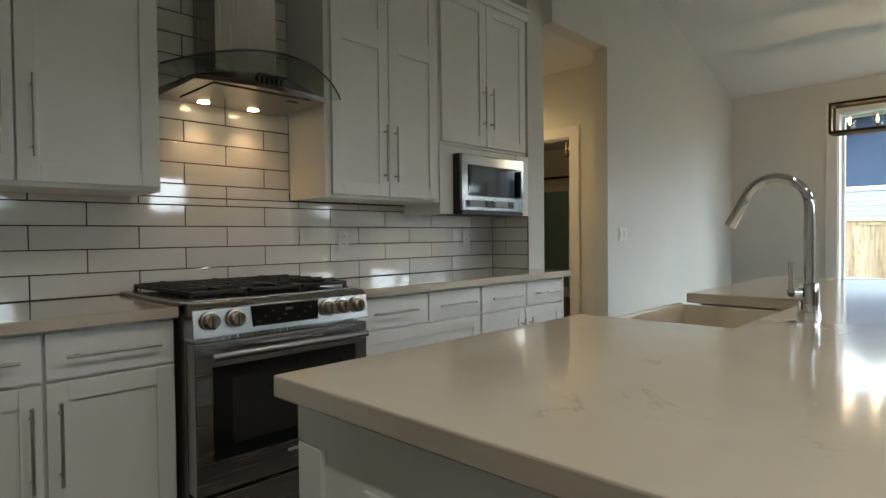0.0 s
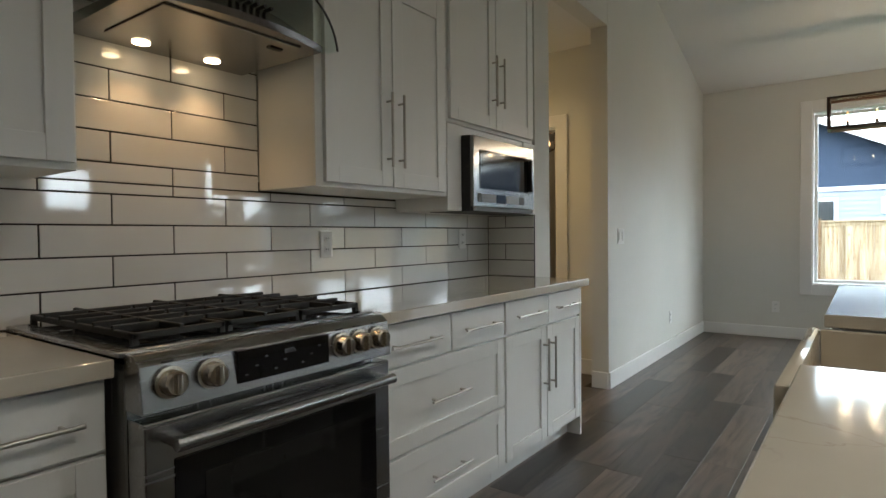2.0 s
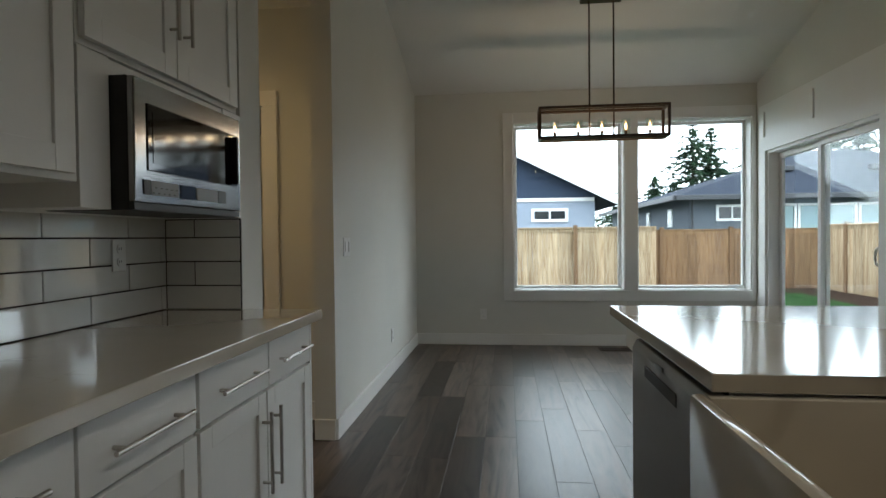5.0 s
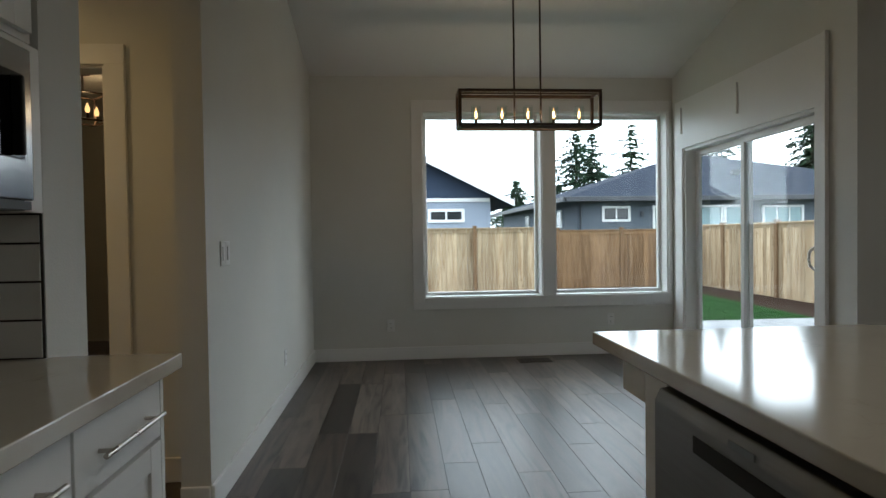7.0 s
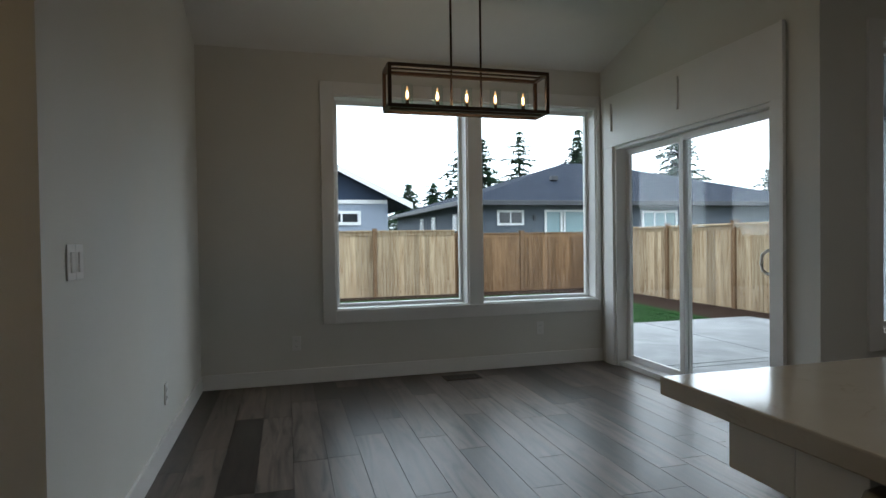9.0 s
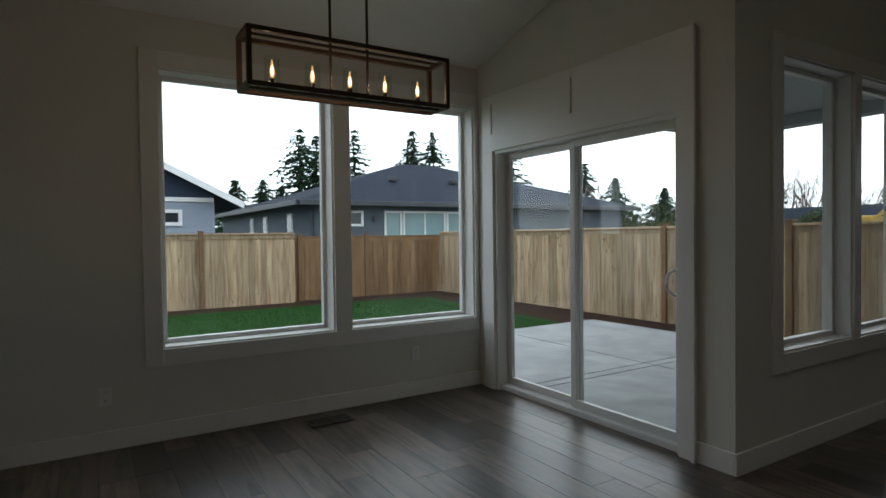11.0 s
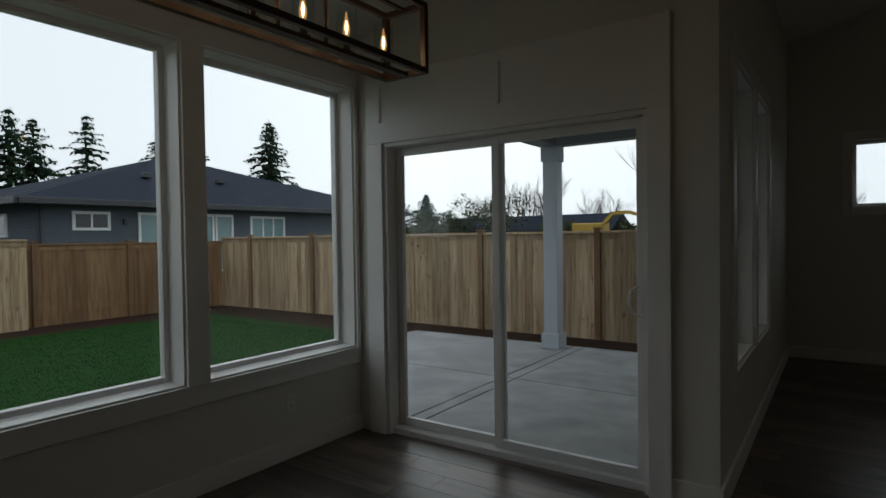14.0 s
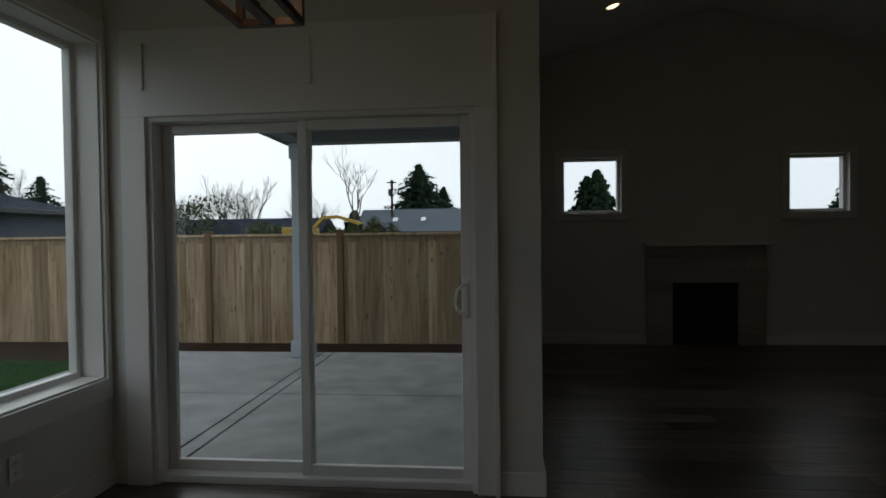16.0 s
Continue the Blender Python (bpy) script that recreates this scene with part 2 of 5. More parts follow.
def cedar_material(name, light, dark, spread):
    """Rough cedar: long grain, brown heartwood streaks, small knots, one tone a board."""
    m, n, l, p = node_material(name)
    tc = n.new("ShaderNodeTexCoord")
    info = n.new("ShaderNodeObjectInfo")
    off = n.new("ShaderNodeVectorMath")
    off.operation = 'MULTIPLY_ADD'
    comb = n.new("ShaderNodeCombineXYZ")
    for k in range(3):
        l.new(info.outputs["Random"], comb.inputs[k])
    off.inputs[1].default_value = (61, 47, 83)
    l.new(comb.outputs[0], off.inputs[0])
    l.new(tc.outputs["Object"], off.inputs[2])

    def mapped(scale):
        mp = n.new("ShaderNodeMapping")
        mp.inputs["Scale"].default_value = scale
        l.new(off.outputs[0], mp.inputs[0])
        return mp.outputs[0]
    streak = n.new("ShaderNodeTexNoise")
    streak.inputs["Scale"].default_value, streak.inputs["Detail"].default_value, streak.inputs["Distortion"].default_value = 1.6, 7, 0.8
    l.new(mapped((11, 11, 0.8)), streak.inputs["Vector"])
    ramp = n.new("ShaderNodeValToRGB")
    e = ramp.color_ramp.elements
    e[0].position, e[0].color = 0.30, (*dark, 1)
    e[1].position, e[1].color = 0.62, (*light, 1)
    l.new(streak.outputs["Fac"], ramp.inputs[0])
    knot = n.new("ShaderNodeTexVoronoi")
    knot.inputs["Scale"].default_value = 1.0
    l.new(mapped((9, 9, 4.2)), knot.inputs["Vector"])
    kr = n.new("ShaderNodeMapRange")
    kr.inputs["From Min"].default_value, kr.inputs["From Max"].default_value = 0.10, 0.19
    kr.inputs["To Min"].default_value, kr.inputs["To Max"].default_value = 0.75, 0.0
    l.new(knot.outputs["Distance"], kr.inputs["Value"])
    mix = n.new("ShaderNodeMixRGB")
    mix.inputs[2].default_value = (dark[0] * 0.35, dark[1] * 0.3, dark[2] * 0.3, 1)
    l.new(kr.outputs[0], mix.inputs[0])
    l.new(ramp.outputs[0], mix.inputs[1])
    mr = n.new("ShaderNodeMapRange")
    mr.inputs["To Min"].default_value, mr.inputs["To Max"].default_value = 1 - spread, 1 + spread
    l.new(info.outputs["Random"], mr.inputs["Value"])
    hs = n.new("ShaderNodeHueSaturation")
    l.new(mr.outputs[0], hs.inputs["Value"])
    l.new(mix.outputs[0], hs.inputs["Color"])
    l.new(hs.outputs[0], p.inputs["Base Color"])
    p.inputs["Roughness"].default_value = 0.8
    bp = n.new("ShaderNodeBump")
    bp.inputs["Strength"].default_value, bp.inputs["Distance"].default_value = 0.3, 0.01
    l.new(streak.outputs["Fac"], bp.inputs["Height"])
    l.new(bp.outputs[0], p.inputs["Normal"])
    return m


CEDAR = cedar_material("cedar_board", (0.42, 0.325, 0.215), (0.225, 0.145, 0.08), 0.28)
CEDAR_OLD = cedar_material("cedar_weathered", (0.25, 0.155, 0.085), (0.13, 0.075, 0.04), 0.2)
POSTM = paint("fence_post", (0.20, 0.125, 0.072), (0.15, 0.09, 0.05), 0.8, scale=3, stretch=(6, 6, 0.8))
SIDING_BLUE = paint("siding_pale_blue", (0.27, 0.31, 0.375), (0.25, 0.285, 0.35), 0.7, scale=1.2)
SIDING_NAVY = paint("shingle_navy", (0.045, 0.060, 0.095), (0.032, 0.045, 0.075), 0.8, scale=9, island=0.2)
SIDING_GREY = paint("siding_grey", (0.105, 0.122, 0.145), (0.092, 0.108, 0.13), 0.7, scale=1.2)
ROOFM = paint("roof_shingle", (0.026, 0.033, 0.050), (0.014, 0.019, 0.030), 0.9, scale=6, stretch=(1, 1, 4), bump=0.8, bump_scale=9)
EXTWHITE = paint("exterior_white", (0.72, 0.73, 0.74), (0.68, 0.69, 0.70), 0.55)
GUTTER = paint("gutter_dark", (0.035, 0.038, 0.045), None, 0.5)
TEALPANE = paint("curtained_pane", (0.20, 0.30, 0.32), (0.16, 0.25, 0.27), 0.12, scale=1.5)
DARKPANE = paint("dark_pane", (0.02, 0.023, 0.027), None, 0.08)
SOFFIT = paint("soffit_grey", (0.30, 0.32, 0.34), (0.27, 0.29, 0.31), 0.7)
COLUMN = paint("column_paint", (0.46, 0.50, 0.54), (0.42, 0.46, 0.50), 0.6)
BARK = paint("bark", (0.055, 0.042, 0.033), (0.035, 0.027, 0.021), 0.95, scale=6, stretch=(4, 4, 0.6), bump=0.6, bump_scale=20)
TWIG = paint("bare_twig", (0.16, 0.125, 0.10), (0.11, 0.085, 0.07), 0.9, scale=3)
NEEDLE = paint("fir_needles", (0.026, 0.052, 0.026), (0.014, 0.030, 0.017), 0.9, scale=0.7, island=0.3)
SHRUB = paint("shrub_leaves", (0.07, 0.085, 0.035), (0.045, 0.055, 0.025), 0.9, scale=0.7, island=0.3)
MACHINE = paint("machine_yellow", (0.42, 0.27, 0.03), (0.32, 0.20, 0.03), 0.5)


for m in (GRASS, MULCH, EARTH, CEDAR, CEDAR_OLD, POSTM, ROOFM, SIDING_BLUE, SIDING_NAVY, SIDING_GREY, BARK, TWIG, NEEDLE, SHRUB):   # dull outdoor surfaces
    m.node_tree.nodes["Principled BSDF"].inputs["Specular IOR Level"].default_value = 0.08


# ---- mesh helpers ----
def bx(bm, x0, x1, y0, y1, z0, z1, bevel=0.0):
    x0, x1 = sorted((x0, x1)); y0, y1 = sorted((y0, y1)); z0, z1 = sorted((z0, z1))
    v = [bm.verts.new((x, y, z)) for x in (x0, x1) for y in (y0, y1) for z in (z0, z1)]
    fs = [bm.faces.new([v[i] for i in q]) for q in ((0, 1, 3, 2), (4, 6, 7, 5), (0, 4, 5, 1), (2, 3, 7, 6), (0, 2, 6, 4), (1, 5, 7, 3))]
    if bevel:
        edges = list({e for f in fs for e in f.edges})
        bmesh.ops.bevel(bm, geom=edges, offset=bevel, segments=2, profile=0.5, affect='EDGES', clamp_overlap=True)
    return bm


def box(*a, bevel=0.0):
    return bx(bmesh.new(), *a, bevel=bevel)


def poly(bm, pts, lo, hi, axis="z", bevel=0.0):
    """A prism over a flat outline; axis names the direction of its thickness."""
    def at(p, h):
        return {"z": (p[0], p[1], h), "y": (p[0], h, p[1]), "x": (h, p[0], p[1])}[axis]
    a = [bm.verts.new(at(p, lo)) for p in pts]
    b = [bm.verts.new(at(p, hi)) for p in pts]
    fs = [bm.faces.new(a[::-1]), bm.faces.new(b)]
    for i in range(len(pts)):
        j = (i + 1) % len(pts)
        fs.append(bm.faces.new((a[i], a[j], b[j], b[i])))
    if bevel:
        bmesh.ops.bevel(bm, geom=list({e for f in fs for e in f.edges}), offset=bevel, segments=2, profile=0.5, affect='EDGES', clamp_overlap=True)
    bmesh.ops.recalc_face_normals(bm, faces=bm.faces[:])
    return bm


def tube(bm, pts, radii, sides=10, caps=True):
    pts = [Vector(p) for p in pts]
    if not isinstance(radii, (list, tuple)):
        radii = [radii] * len(pts)
    rings = []
    up = Vector((0.13, 0.29, 0.95)).normalized()
    for i, p in enumerate(pts):
        d = (pts[min(i + 1, len(pts) - 1)] - pts[max(i - 1, 0)]).normalized()
        s = d.cross(up)
        if s.length < 0.1:
            s = d.cross(Vector((1, 0, 0)))
        s.normalize()
        u = s.cross(d)
        rings.append([bm.verts.new(p + radii[i] * (math.cos(k * math.tau / sides) * s + math.sin(k * math.tau / sides) * u)) for k in range(sides)])
    for r, q in zip(rings, rings[1:]):
        for k in range(sides):
            bm.faces.new((r[k], r[(k + 1) % sides], q[(k + 1) % sides], q[k]))
    if caps:
        bm.faces.new(rings[0][::-1])
        bm.faces.new(rings[-1])
    return bm


def rod(a, b, r, sides=12):
    return tube(bmesh.new(), [a, b], r, sides)


def lathe(profile, centre, sides=24):
    """Spins (radius, z) rows about an upright axis."""
    bm = bmesh.new()
    rings = [[bm.verts.new((centre[0] + r * math.cos(k * math.tau / sides), centre[1] + r * math.sin(k * math.tau / sides), centre[2] + z)) for k in range(sides)] for r, z in profile]
    for a, b in zip(rings, rings[1:]):
        for k in range(sides):
            bm.faces.new((a[k], a[(k + 1) % sides], b[(k + 1) % sides], b[k]))
    bm.faces.new(rings[0][::-1])
    bm.faces.new(rings[-1])
    return bm


def thing(name, label, category, at=(0, 0, 0), group="", kind=""):
    ob = new(name)
    ob.location = at
    return tagged(ob, label, category, group, kind)


def part(name, bm, material, parent=None, label="", smooth=False):
    me = bpy.data.meshes.new(name)
    bm.normal_update()
    bm.to_mesh(me)
    bm.free()
    me.materials.append(material)
    if smooth:
        me.shade_smooth()
        me.set_sharp_from_angle(angle=radians(40))
    ob = new(name, me)
    if parent:
        ob.parent = parent
        ob.matrix_parent_inverse = parent.matrix_basis.inverted() if parent.parent is None else Matrix()
    if label:
        ob["label"] = label
    return ob


def piece(name, mesh, m, parent):
    ob = new(name, mesh)
    ob.parent = parent
    ob.matrix_parent_inverse = parent.matrix_basis.inverted() if parent.parent is None else Matrix()
    ob.matrix_basis = m
    return ob


def mesh_of(bm, material, name):
    me = bpy.data.meshes.new(name)
    bm.normal_update()
    bm.to_mesh(me)
    bm.free()
    me.materials.append(material)
    return me


# ---- the shell ----
X_W, X_E, Y_S = -1.36, 8.36, -4.75
RIDGE = 3.5


def vault(x):
    return 2.82 + 0.275 * min(X_E - x, x - X_W)


def setting(name, bm, material, label, category):
    return tagged(part(name, bm, material), label, category, kind="structure")


def wall_along_x(bm, x0, x1, y0, y1, holes=()):
    """A wall that rises to the vault; holes: (x0, x1, z0, z1)."""
    cuts = sorted({x0, x1, *[h[0] for h in holes], *[h[1] for h in holes], *([RIDGE] if x0 < RIDGE < x1 else [])})
    for a, b in zip(cuts, cuts[1:]):
        z = 0.0
        for h in sorted(holes, key=lambda q: q[2]):
            if h[0] <= a and b <= h[1]:
                if h[2] > z:
                    bx(bm, a, b, y0, y1, z, h[2])
                z = h[3]
        poly(bm, [(a, z), (b, z), (b, vault(b)), (a, vault(a))], y0, y1, "y")
    return bm


def wall_along_y(bm, y0, y1, x0, x1, top, holes=()):
    cuts = sorted({y0, y1, *[h[0] for h in holes], *[h[1] for h in holes]})
    for a, b in zip(cuts, cuts[1:]):
        z = 0.0
        for h in sorted(holes, key=lambda q: q[2]):
            if h[0] <= a and b <= h[1]:
                if h[2] > z:
                    bx(bm, x0, x1, a, b, z, h[2])
                z = h[3]
        bx(bm, x0, x1, a, b, z, top)
    return bm


ROOM_C = 2.75
N1, N2 = (1.0, 2.21, 0.61, 2.47), (-0.32, 0.868, 0.61, 2.47)          # dining windows (y, z)
SL = (6.30, 8.12, 0.0, 2.06)                                          # sliding door (x, z)
L1, L2 = (-1.71, -0.83, 0.62, 2.38), (-2.66, -1.80, 0.62, 2.38)       # living-room windows (y, z)
S1, S2 = (4.63, 5.36, 1.655, 2.355), (1.93, 2.62, 1.64, 2.34)           # small square windows (x, z)

setting("wall_kitchen", wall_along_x(bmesh.new(), -1.5, 4.2, 3.74, 3.90), WALL, "greige painted wall behind the kitchen cabinets", "wall")
bm = bmesh.new()
poly(bm, [(4.2, 0), (4.40, 0), (4.40, vault(4.40)), (4.2, vault(4.2))], 3.394, 3.90, "y")
setting("wall_stub", bm, WALL, "greige painted end wall beside the counter", "wall")
bm = bmesh.new()
poly(bm, [(4.40, 2.737), (5.225, 2.737), (5.225, vault(5.225)), (4.40, vault(4.40))], 3.312, 3.44, "y")
setting("wall_header", bm, WALL, "greige painted wall over the hall opening", "wall")
setting("wall_dining_north", wall_along_x(bmesh.new(), 5.225, 8.36, 3.31, 3.44), WALL, "greige painted wall beside the dining nook", "wall")
setting("wall_dining_east", wall_along_y(bmesh.new(), -0.52, 3.44, 8.36, 8.56, 2.84, (N1, N2)), WALL, "greige painted wall under wide windows", "wall")
setting("wall_slider", wall_along_x(bmesh.new(), 5.955, 8.36, -0.52, -0.37, (SL,)), WALL, "greige painted wall round the sliding door", "wall")
setting("wall_living_east", wall_along_y(bmesh.new(), -4.75, -0.52, 5.955, 6.14, vault(5.955), (L2, L1)), WALL, "greige painted wall with two tall windows", "wall")
setting("wall_living_south", wall_along_x(bmesh.new(), -1.5, 6.14, -4.92, -4.75, (S2, S1)), WALL, "greige painted fireplace wall", "wall")
setting("wall_west", box(-1.5, -1.36, -4.75, 3.74, 0, 2.83), WALL, "greige painted wall", "wall")
# hall and the room behind it
setting("wall_hall_west", box(4.27, 4.40, 3.90, 5.2, 0, ROOM_C), WALL, "greige painted hall wall", "wall")
setting("wall_hall_north", box(4.27, 5.6, 5.2, 5.33, 0, ROOM_C), WALL, "greige painted hall wall", "wall")
setting("wall_hall_east", wall_along_y(bmesh.new(), 3.44, 5.33, 5.6, 5.72, ROOM_C, ((3.90, 4.72, 0, 2.10),)), WALL, "greige painted hall wall with a doorway", "wall")
bm = bmesh.new()
bx(bm, 5.6, 10.12, 8.0, 8.12, 0, ROOM_C); bx(bm, 10.0, 10.12, 3.44, 8.0, 0, ROOM_C); bx(bm, 8.56, 10.12, 3.31, 3.44, 0, ROOM_C); bx(bm, 5.6, 5.72, 5.33, 8.0, 0, ROOM_C)
setting("wall_back_room", bm, WALL, "greige painted walls of a dim back room", "wall")
setting("ceiling_hall", box(4.27, 10.12, 3.44, 8.12, ROOM_C, ROOM_C + 0.12), CEIL, "flat white hall ceiling", "ceiling")
bm = bmesh.new()
for x0, x1, y0 in ((-1.5, RIDGE, -4.92), (RIDGE, 6.14, -4.92), (6.14, 8.56, -0.52)):
    poly(bm, [(x0, vault(x0)), (x1, vault(x1)), (x1, vault(x1) + 0.2), (x0, vault(x0) + 0.2)], y0, 3.90, "y")
setting("ceiling", bm, CEIL, "vaulted white textured ceiling", "ceiling")

# baseboards
bm = bmesh.new()
BB = 0.125
for a in ((5.225, 8.345, 3.295, 3.312), (8.345, 8.362, -0.37, 3.295), (5.21, 5.227, 3.312, 3.44), (5.955, 6.19, -0.372, -0.355), (5.938, 5.955, -4.735, -0.355),
          (4.33, 5.938, -4.752, -4.735), (-1.36, 2.92, -4.752, -4.735), (-1.362, -1.345, -4.735, 3.05), (5.583, 5.60, 3.44, 3.80)):
    bx(bm, *a, 0, BB, bevel=0.004)
setting("baseboard", bm, TRIM, "tall white painted baseboard", "baseboard")


# ---- windows and the sliding door ----
def window_in_x(name, x_in, depth, trim, pane_holes, trim_outer, label):
    """A window in a wall across x: flat casing, deep sill and jambs, vinyl frame, a pane in each hole."""
    ob = thing(name, label, "window", (x_in, pane_holes[0][0], trim_outer[2]), kind="structure")
    bm = bmesh.new()
    y0, y1, z0, z1 = trim_outer
    lo, hi = min(h[0] for h in pane_holes), max(h[1] for h in pane_holes)
    zb, zt = pane_holes[0][2], pane_holes[0][3]
    x0, x1 = x_in - 0.018, x_in + 0.002
    bx(bm, x0, x1, y0, lo, z0, z1, bevel=0.003)
    bx(bm, x0, x1, hi, y1, z0, z1, bevel=0.003)
    bx(bm, x0, x1, lo, hi, zt, z1, bevel=0.003)
    bx(bm, x0, x1, lo, hi, z0, zb, bevel=0.003)
    hs = sorted(pane_holes)
    for a, b in zip(hs, hs[1:]):
        bx(bm, x0, x1, a[1], b[0], zb, zt, bevel=0.003)
    part("casing", bm, TRIM, ob, "flat white casing")
    for h in hs:
        bm = bmesh.new()
        a, b, c, d = h
        xa, xb = x_in + 0.003, x_in + depth
        t = 0.012
        bx(bm, xa, xb, a, a + t, c, d); bx(bm, xa, xb, b - t, b, c, d)
        bx(bm, xa, xb, a + t, b - t, d - t, d)
        part("jamb", bm, TRIM, ob)
        part("window_sill", box(xa, xb, a + t, b - t, c, c + t, bevel=0.002), TRIM, ob)
        bm = bmesh.new()
        a, b, c, d = a + t, b - t, c + t, d - t
        w = 0.032
        xa, xb = x_in + depth, x_in + depth + 0.05
        for q in ((a, a + w, c, d), (b - w, b, c, d), (a + w, b - w, c, c + w), (a + w, b - w, d - w, d)):
            bx(bm, xa, xb, *q, bevel=0.004)
        fr = part("window_frame", bm, VINYL, ob, "white vinyl frame")
        g = part("pane", box(xa + 0.022, xa + 0.027, a + w - 0.004, b - w + 0.004, c + w - 0.004, d - w + 0.004), GLASS, fr, "clear glass pane")
        g.visible_shadow = False
    return ob


window_in_x("window_1", 8.36, 0.135, TRIM, (N1, N2), (-0.352, 2.32, 0.497, 2.585), "wide white double window over the back lawn")
window_in_x("window_2", 5.955, 0.10, TRIM, (L1, L2), (-2.77, -0.72, 0.51, 2.49), "pair of tall white windows in the living room")


def small_window(name, hole):
    a, b, c, d = hole
    ob = thing(name, "small square white window beside the fireplace", "window", (a, Y_S, c), kind="structure", group="small windows beside the fireplace")
    bm = bmesh.new()
    for q in ((a - 0.09, a, c - 0.09, d + 0.09), (b, b + 0.09, c - 0.09, d + 0.09), (a, b, d, d + 0.09), (a, b, c - 0.09, c)):
        bx(bm, q[0], q[1], Y_S - 0.002, Y_S + 0.018, q[2], q[3], bevel=0.003)
    part("casing", bm, TRIM, ob)
    bm = bmesh.new()
    t = 0.035
    for q in ((a, a + t, c, d), (b - t, b, c, d), (a + t, b - t, c, c + t), (a + t, b - t, d - t, d)):
        bx(bm, q[0], q[1], Y_S - 0.15, Y_S - 0.06, q[2], q[3], bevel=0.004)
    fr = part("window_frame", bm, VINYL, ob)
    g = part("pane", box(a + t - 0.004, b - t + 0.004, Y_S - 0.115, Y_S - 0.11, c + t - 0.004, d - t + 0.004), GLASS, fr)
    g.visible_shadow = False


small_window("window_3", S1)
small_window("window_4", S2)

door = thing("door_1", "white vinyl sliding glass patio door, closed", "sliding door", (7.2, -0.45, 0), kind="structure")
bm = bmesh.new()
bx(bm, 8.12, 8.265, -0.372, -0.35, 0, 2.06, bevel=0.003)
bx(bm, 6.19, 6.30, -0.372, -0.35, 0, 2.06, bevel=0.003)
bx(bm, 6.19, 8.265, -0.372, -0.35, 2.06, 2.535, bevel=0.003)
part("casing", bm, TRIM, door, "flat white casing with a tall header board")
for x in (8.128, 7.18):
    part("batten", box(x - 0.010, x + 0.010, -0.35, -0.335, 2.205, 2.46, bevel=0.003), TRIM, door)
part("batten", box(6.178, 6.205, -0.35, -0.332, 0.0, 2.535, bevel=0.003), TRIM, door)
bm = bmesh.new()
bx(bm, 8.095, 8.12, -0.50, -0.375, 0, 2.06); bx(bm, 6.30, 6.325, -0.50, -0.375, 0, 2.06); bx(bm, 6.325, 8.095, -0.50, -0.375, 2.035, 2.06)
part("jamb", bm, TRIM, door)
part("track", box(6.325, 8.095, -0.52, -0.40, 0, 0.045, bevel=0.005), VINYL, door, "white sill track")
for x0, x1, y in ((7.225, 8.095, -0.495), (6.325, 7.285, -0.455)):
    bm = bmesh.new()
    w, wb = 0.055, 0.06
    z0, z1 = 0.046, 2.034
    for q in ((x0, x0 + w, z0, z1), (x1 - w, x1, z0, z1), (x0 + w, x1 - w, z0, z0 + wb), (x0 + w, x1 - w, z1 - w, z1)):
        bx(bm, q[0], q[1], y - 0.018, y + 0.018, q[2], q[3], bevel=0.005)
    leaf = part("door_leaf", bm, VINYL, door, "white vinyl framed glass leaf")
    g = part("pane", box(x0 + w - 0.005, x1 - w + 0.005, y - 0.003, y + 0.003, z0 + wb - 0.005, z1 - w + 0.005), GLASS, leaf, "clear glass")
    g.visible_shadow = False
    if x0 < 6.5:
        bm = bmesh.new()
        bx(bm, 6.338, 6.366, y + 0.018, y + 0.026, 0.93, 1.14, bevel=0.003)
        tube(bm, [(6.352, y + 0.02, 0.955), (6.375, y + 0.05, 0.96), (6.40, y + 0.062, 0.985), (6.408, y + 0.064, 1.03), (6.40, y + 0.062, 1.085), (6.375, y + 0.05, 1.11), (6.352, y + 0.02, 1.115)], 0.010, 8)
        part("door_handle", bm, VINYL, leaf, "white D-shaped pull handle", smooth=True)

# ---- kitchen ----
TY = 3.73


def pull(parent, x, y, z, length, upright=False):
    """Round bar pull on two posts; y is the face that it stands on."""
    bm = bmesh.new()
    h = length / 2
    e = h - 0.035
    if upright:
        tube(bm, [(x, y - 0.032, z - h), (x, y - 0.032, z + h)], 0.006, 10)
        for s in (-e, e):
            tube(bm, [(x, y, z + s), (x, y - 0.032, z + s)], 0.005, 8)
    else:
        tube(bm, [(x - h, y - 0.032, z), (x + h, y - 0.032, z)], 0.006, 10)
        for s in (-e, e):
            tube(bm, [(x + s, y, z), (x + s, y - 0.032, z)], 0.005, 8)
    return part("handle", bm, NICKEL, parent, "satin nickel bar pull", smooth=True)


def shaker(name, parent, x0, x1, z0, z1, y, rail=0.062, mid=None):
    """A recessed panel framed by two stiles and its rails."""
    f, b = y, y + 0.020
    r = rail
    d = part(name, box(x0 + r - 0.004, x1 - r + 0.004, f + 0.009, b - 0.001, z0 + r - 0.004, z1 - r + 0.004), CAB, parent)
    for q in ((x0, x0 + r), (x1 - r, x1)):
        part("stile", box(q[0], q[1], f, b, z0, z1, bevel=0.0018), CAB, d)
    for q in [(z0, z0 + r), (z1 - r, z1)] + ([(mid, mid + r * 1.6)] if mid else []):
        part("rail", box(x0 + r + 0.0003, x1 - r - 0.0003, f + 0.0004, b, q[0], q[1], bevel=0.0012), CAB, d)
    return d


def slab(name, parent, x0, x1, z0, z1, y):
    return part(name, box(x0, x1, y, y + 0.02, z0, z1, bevel=0.002), CAB, parent)


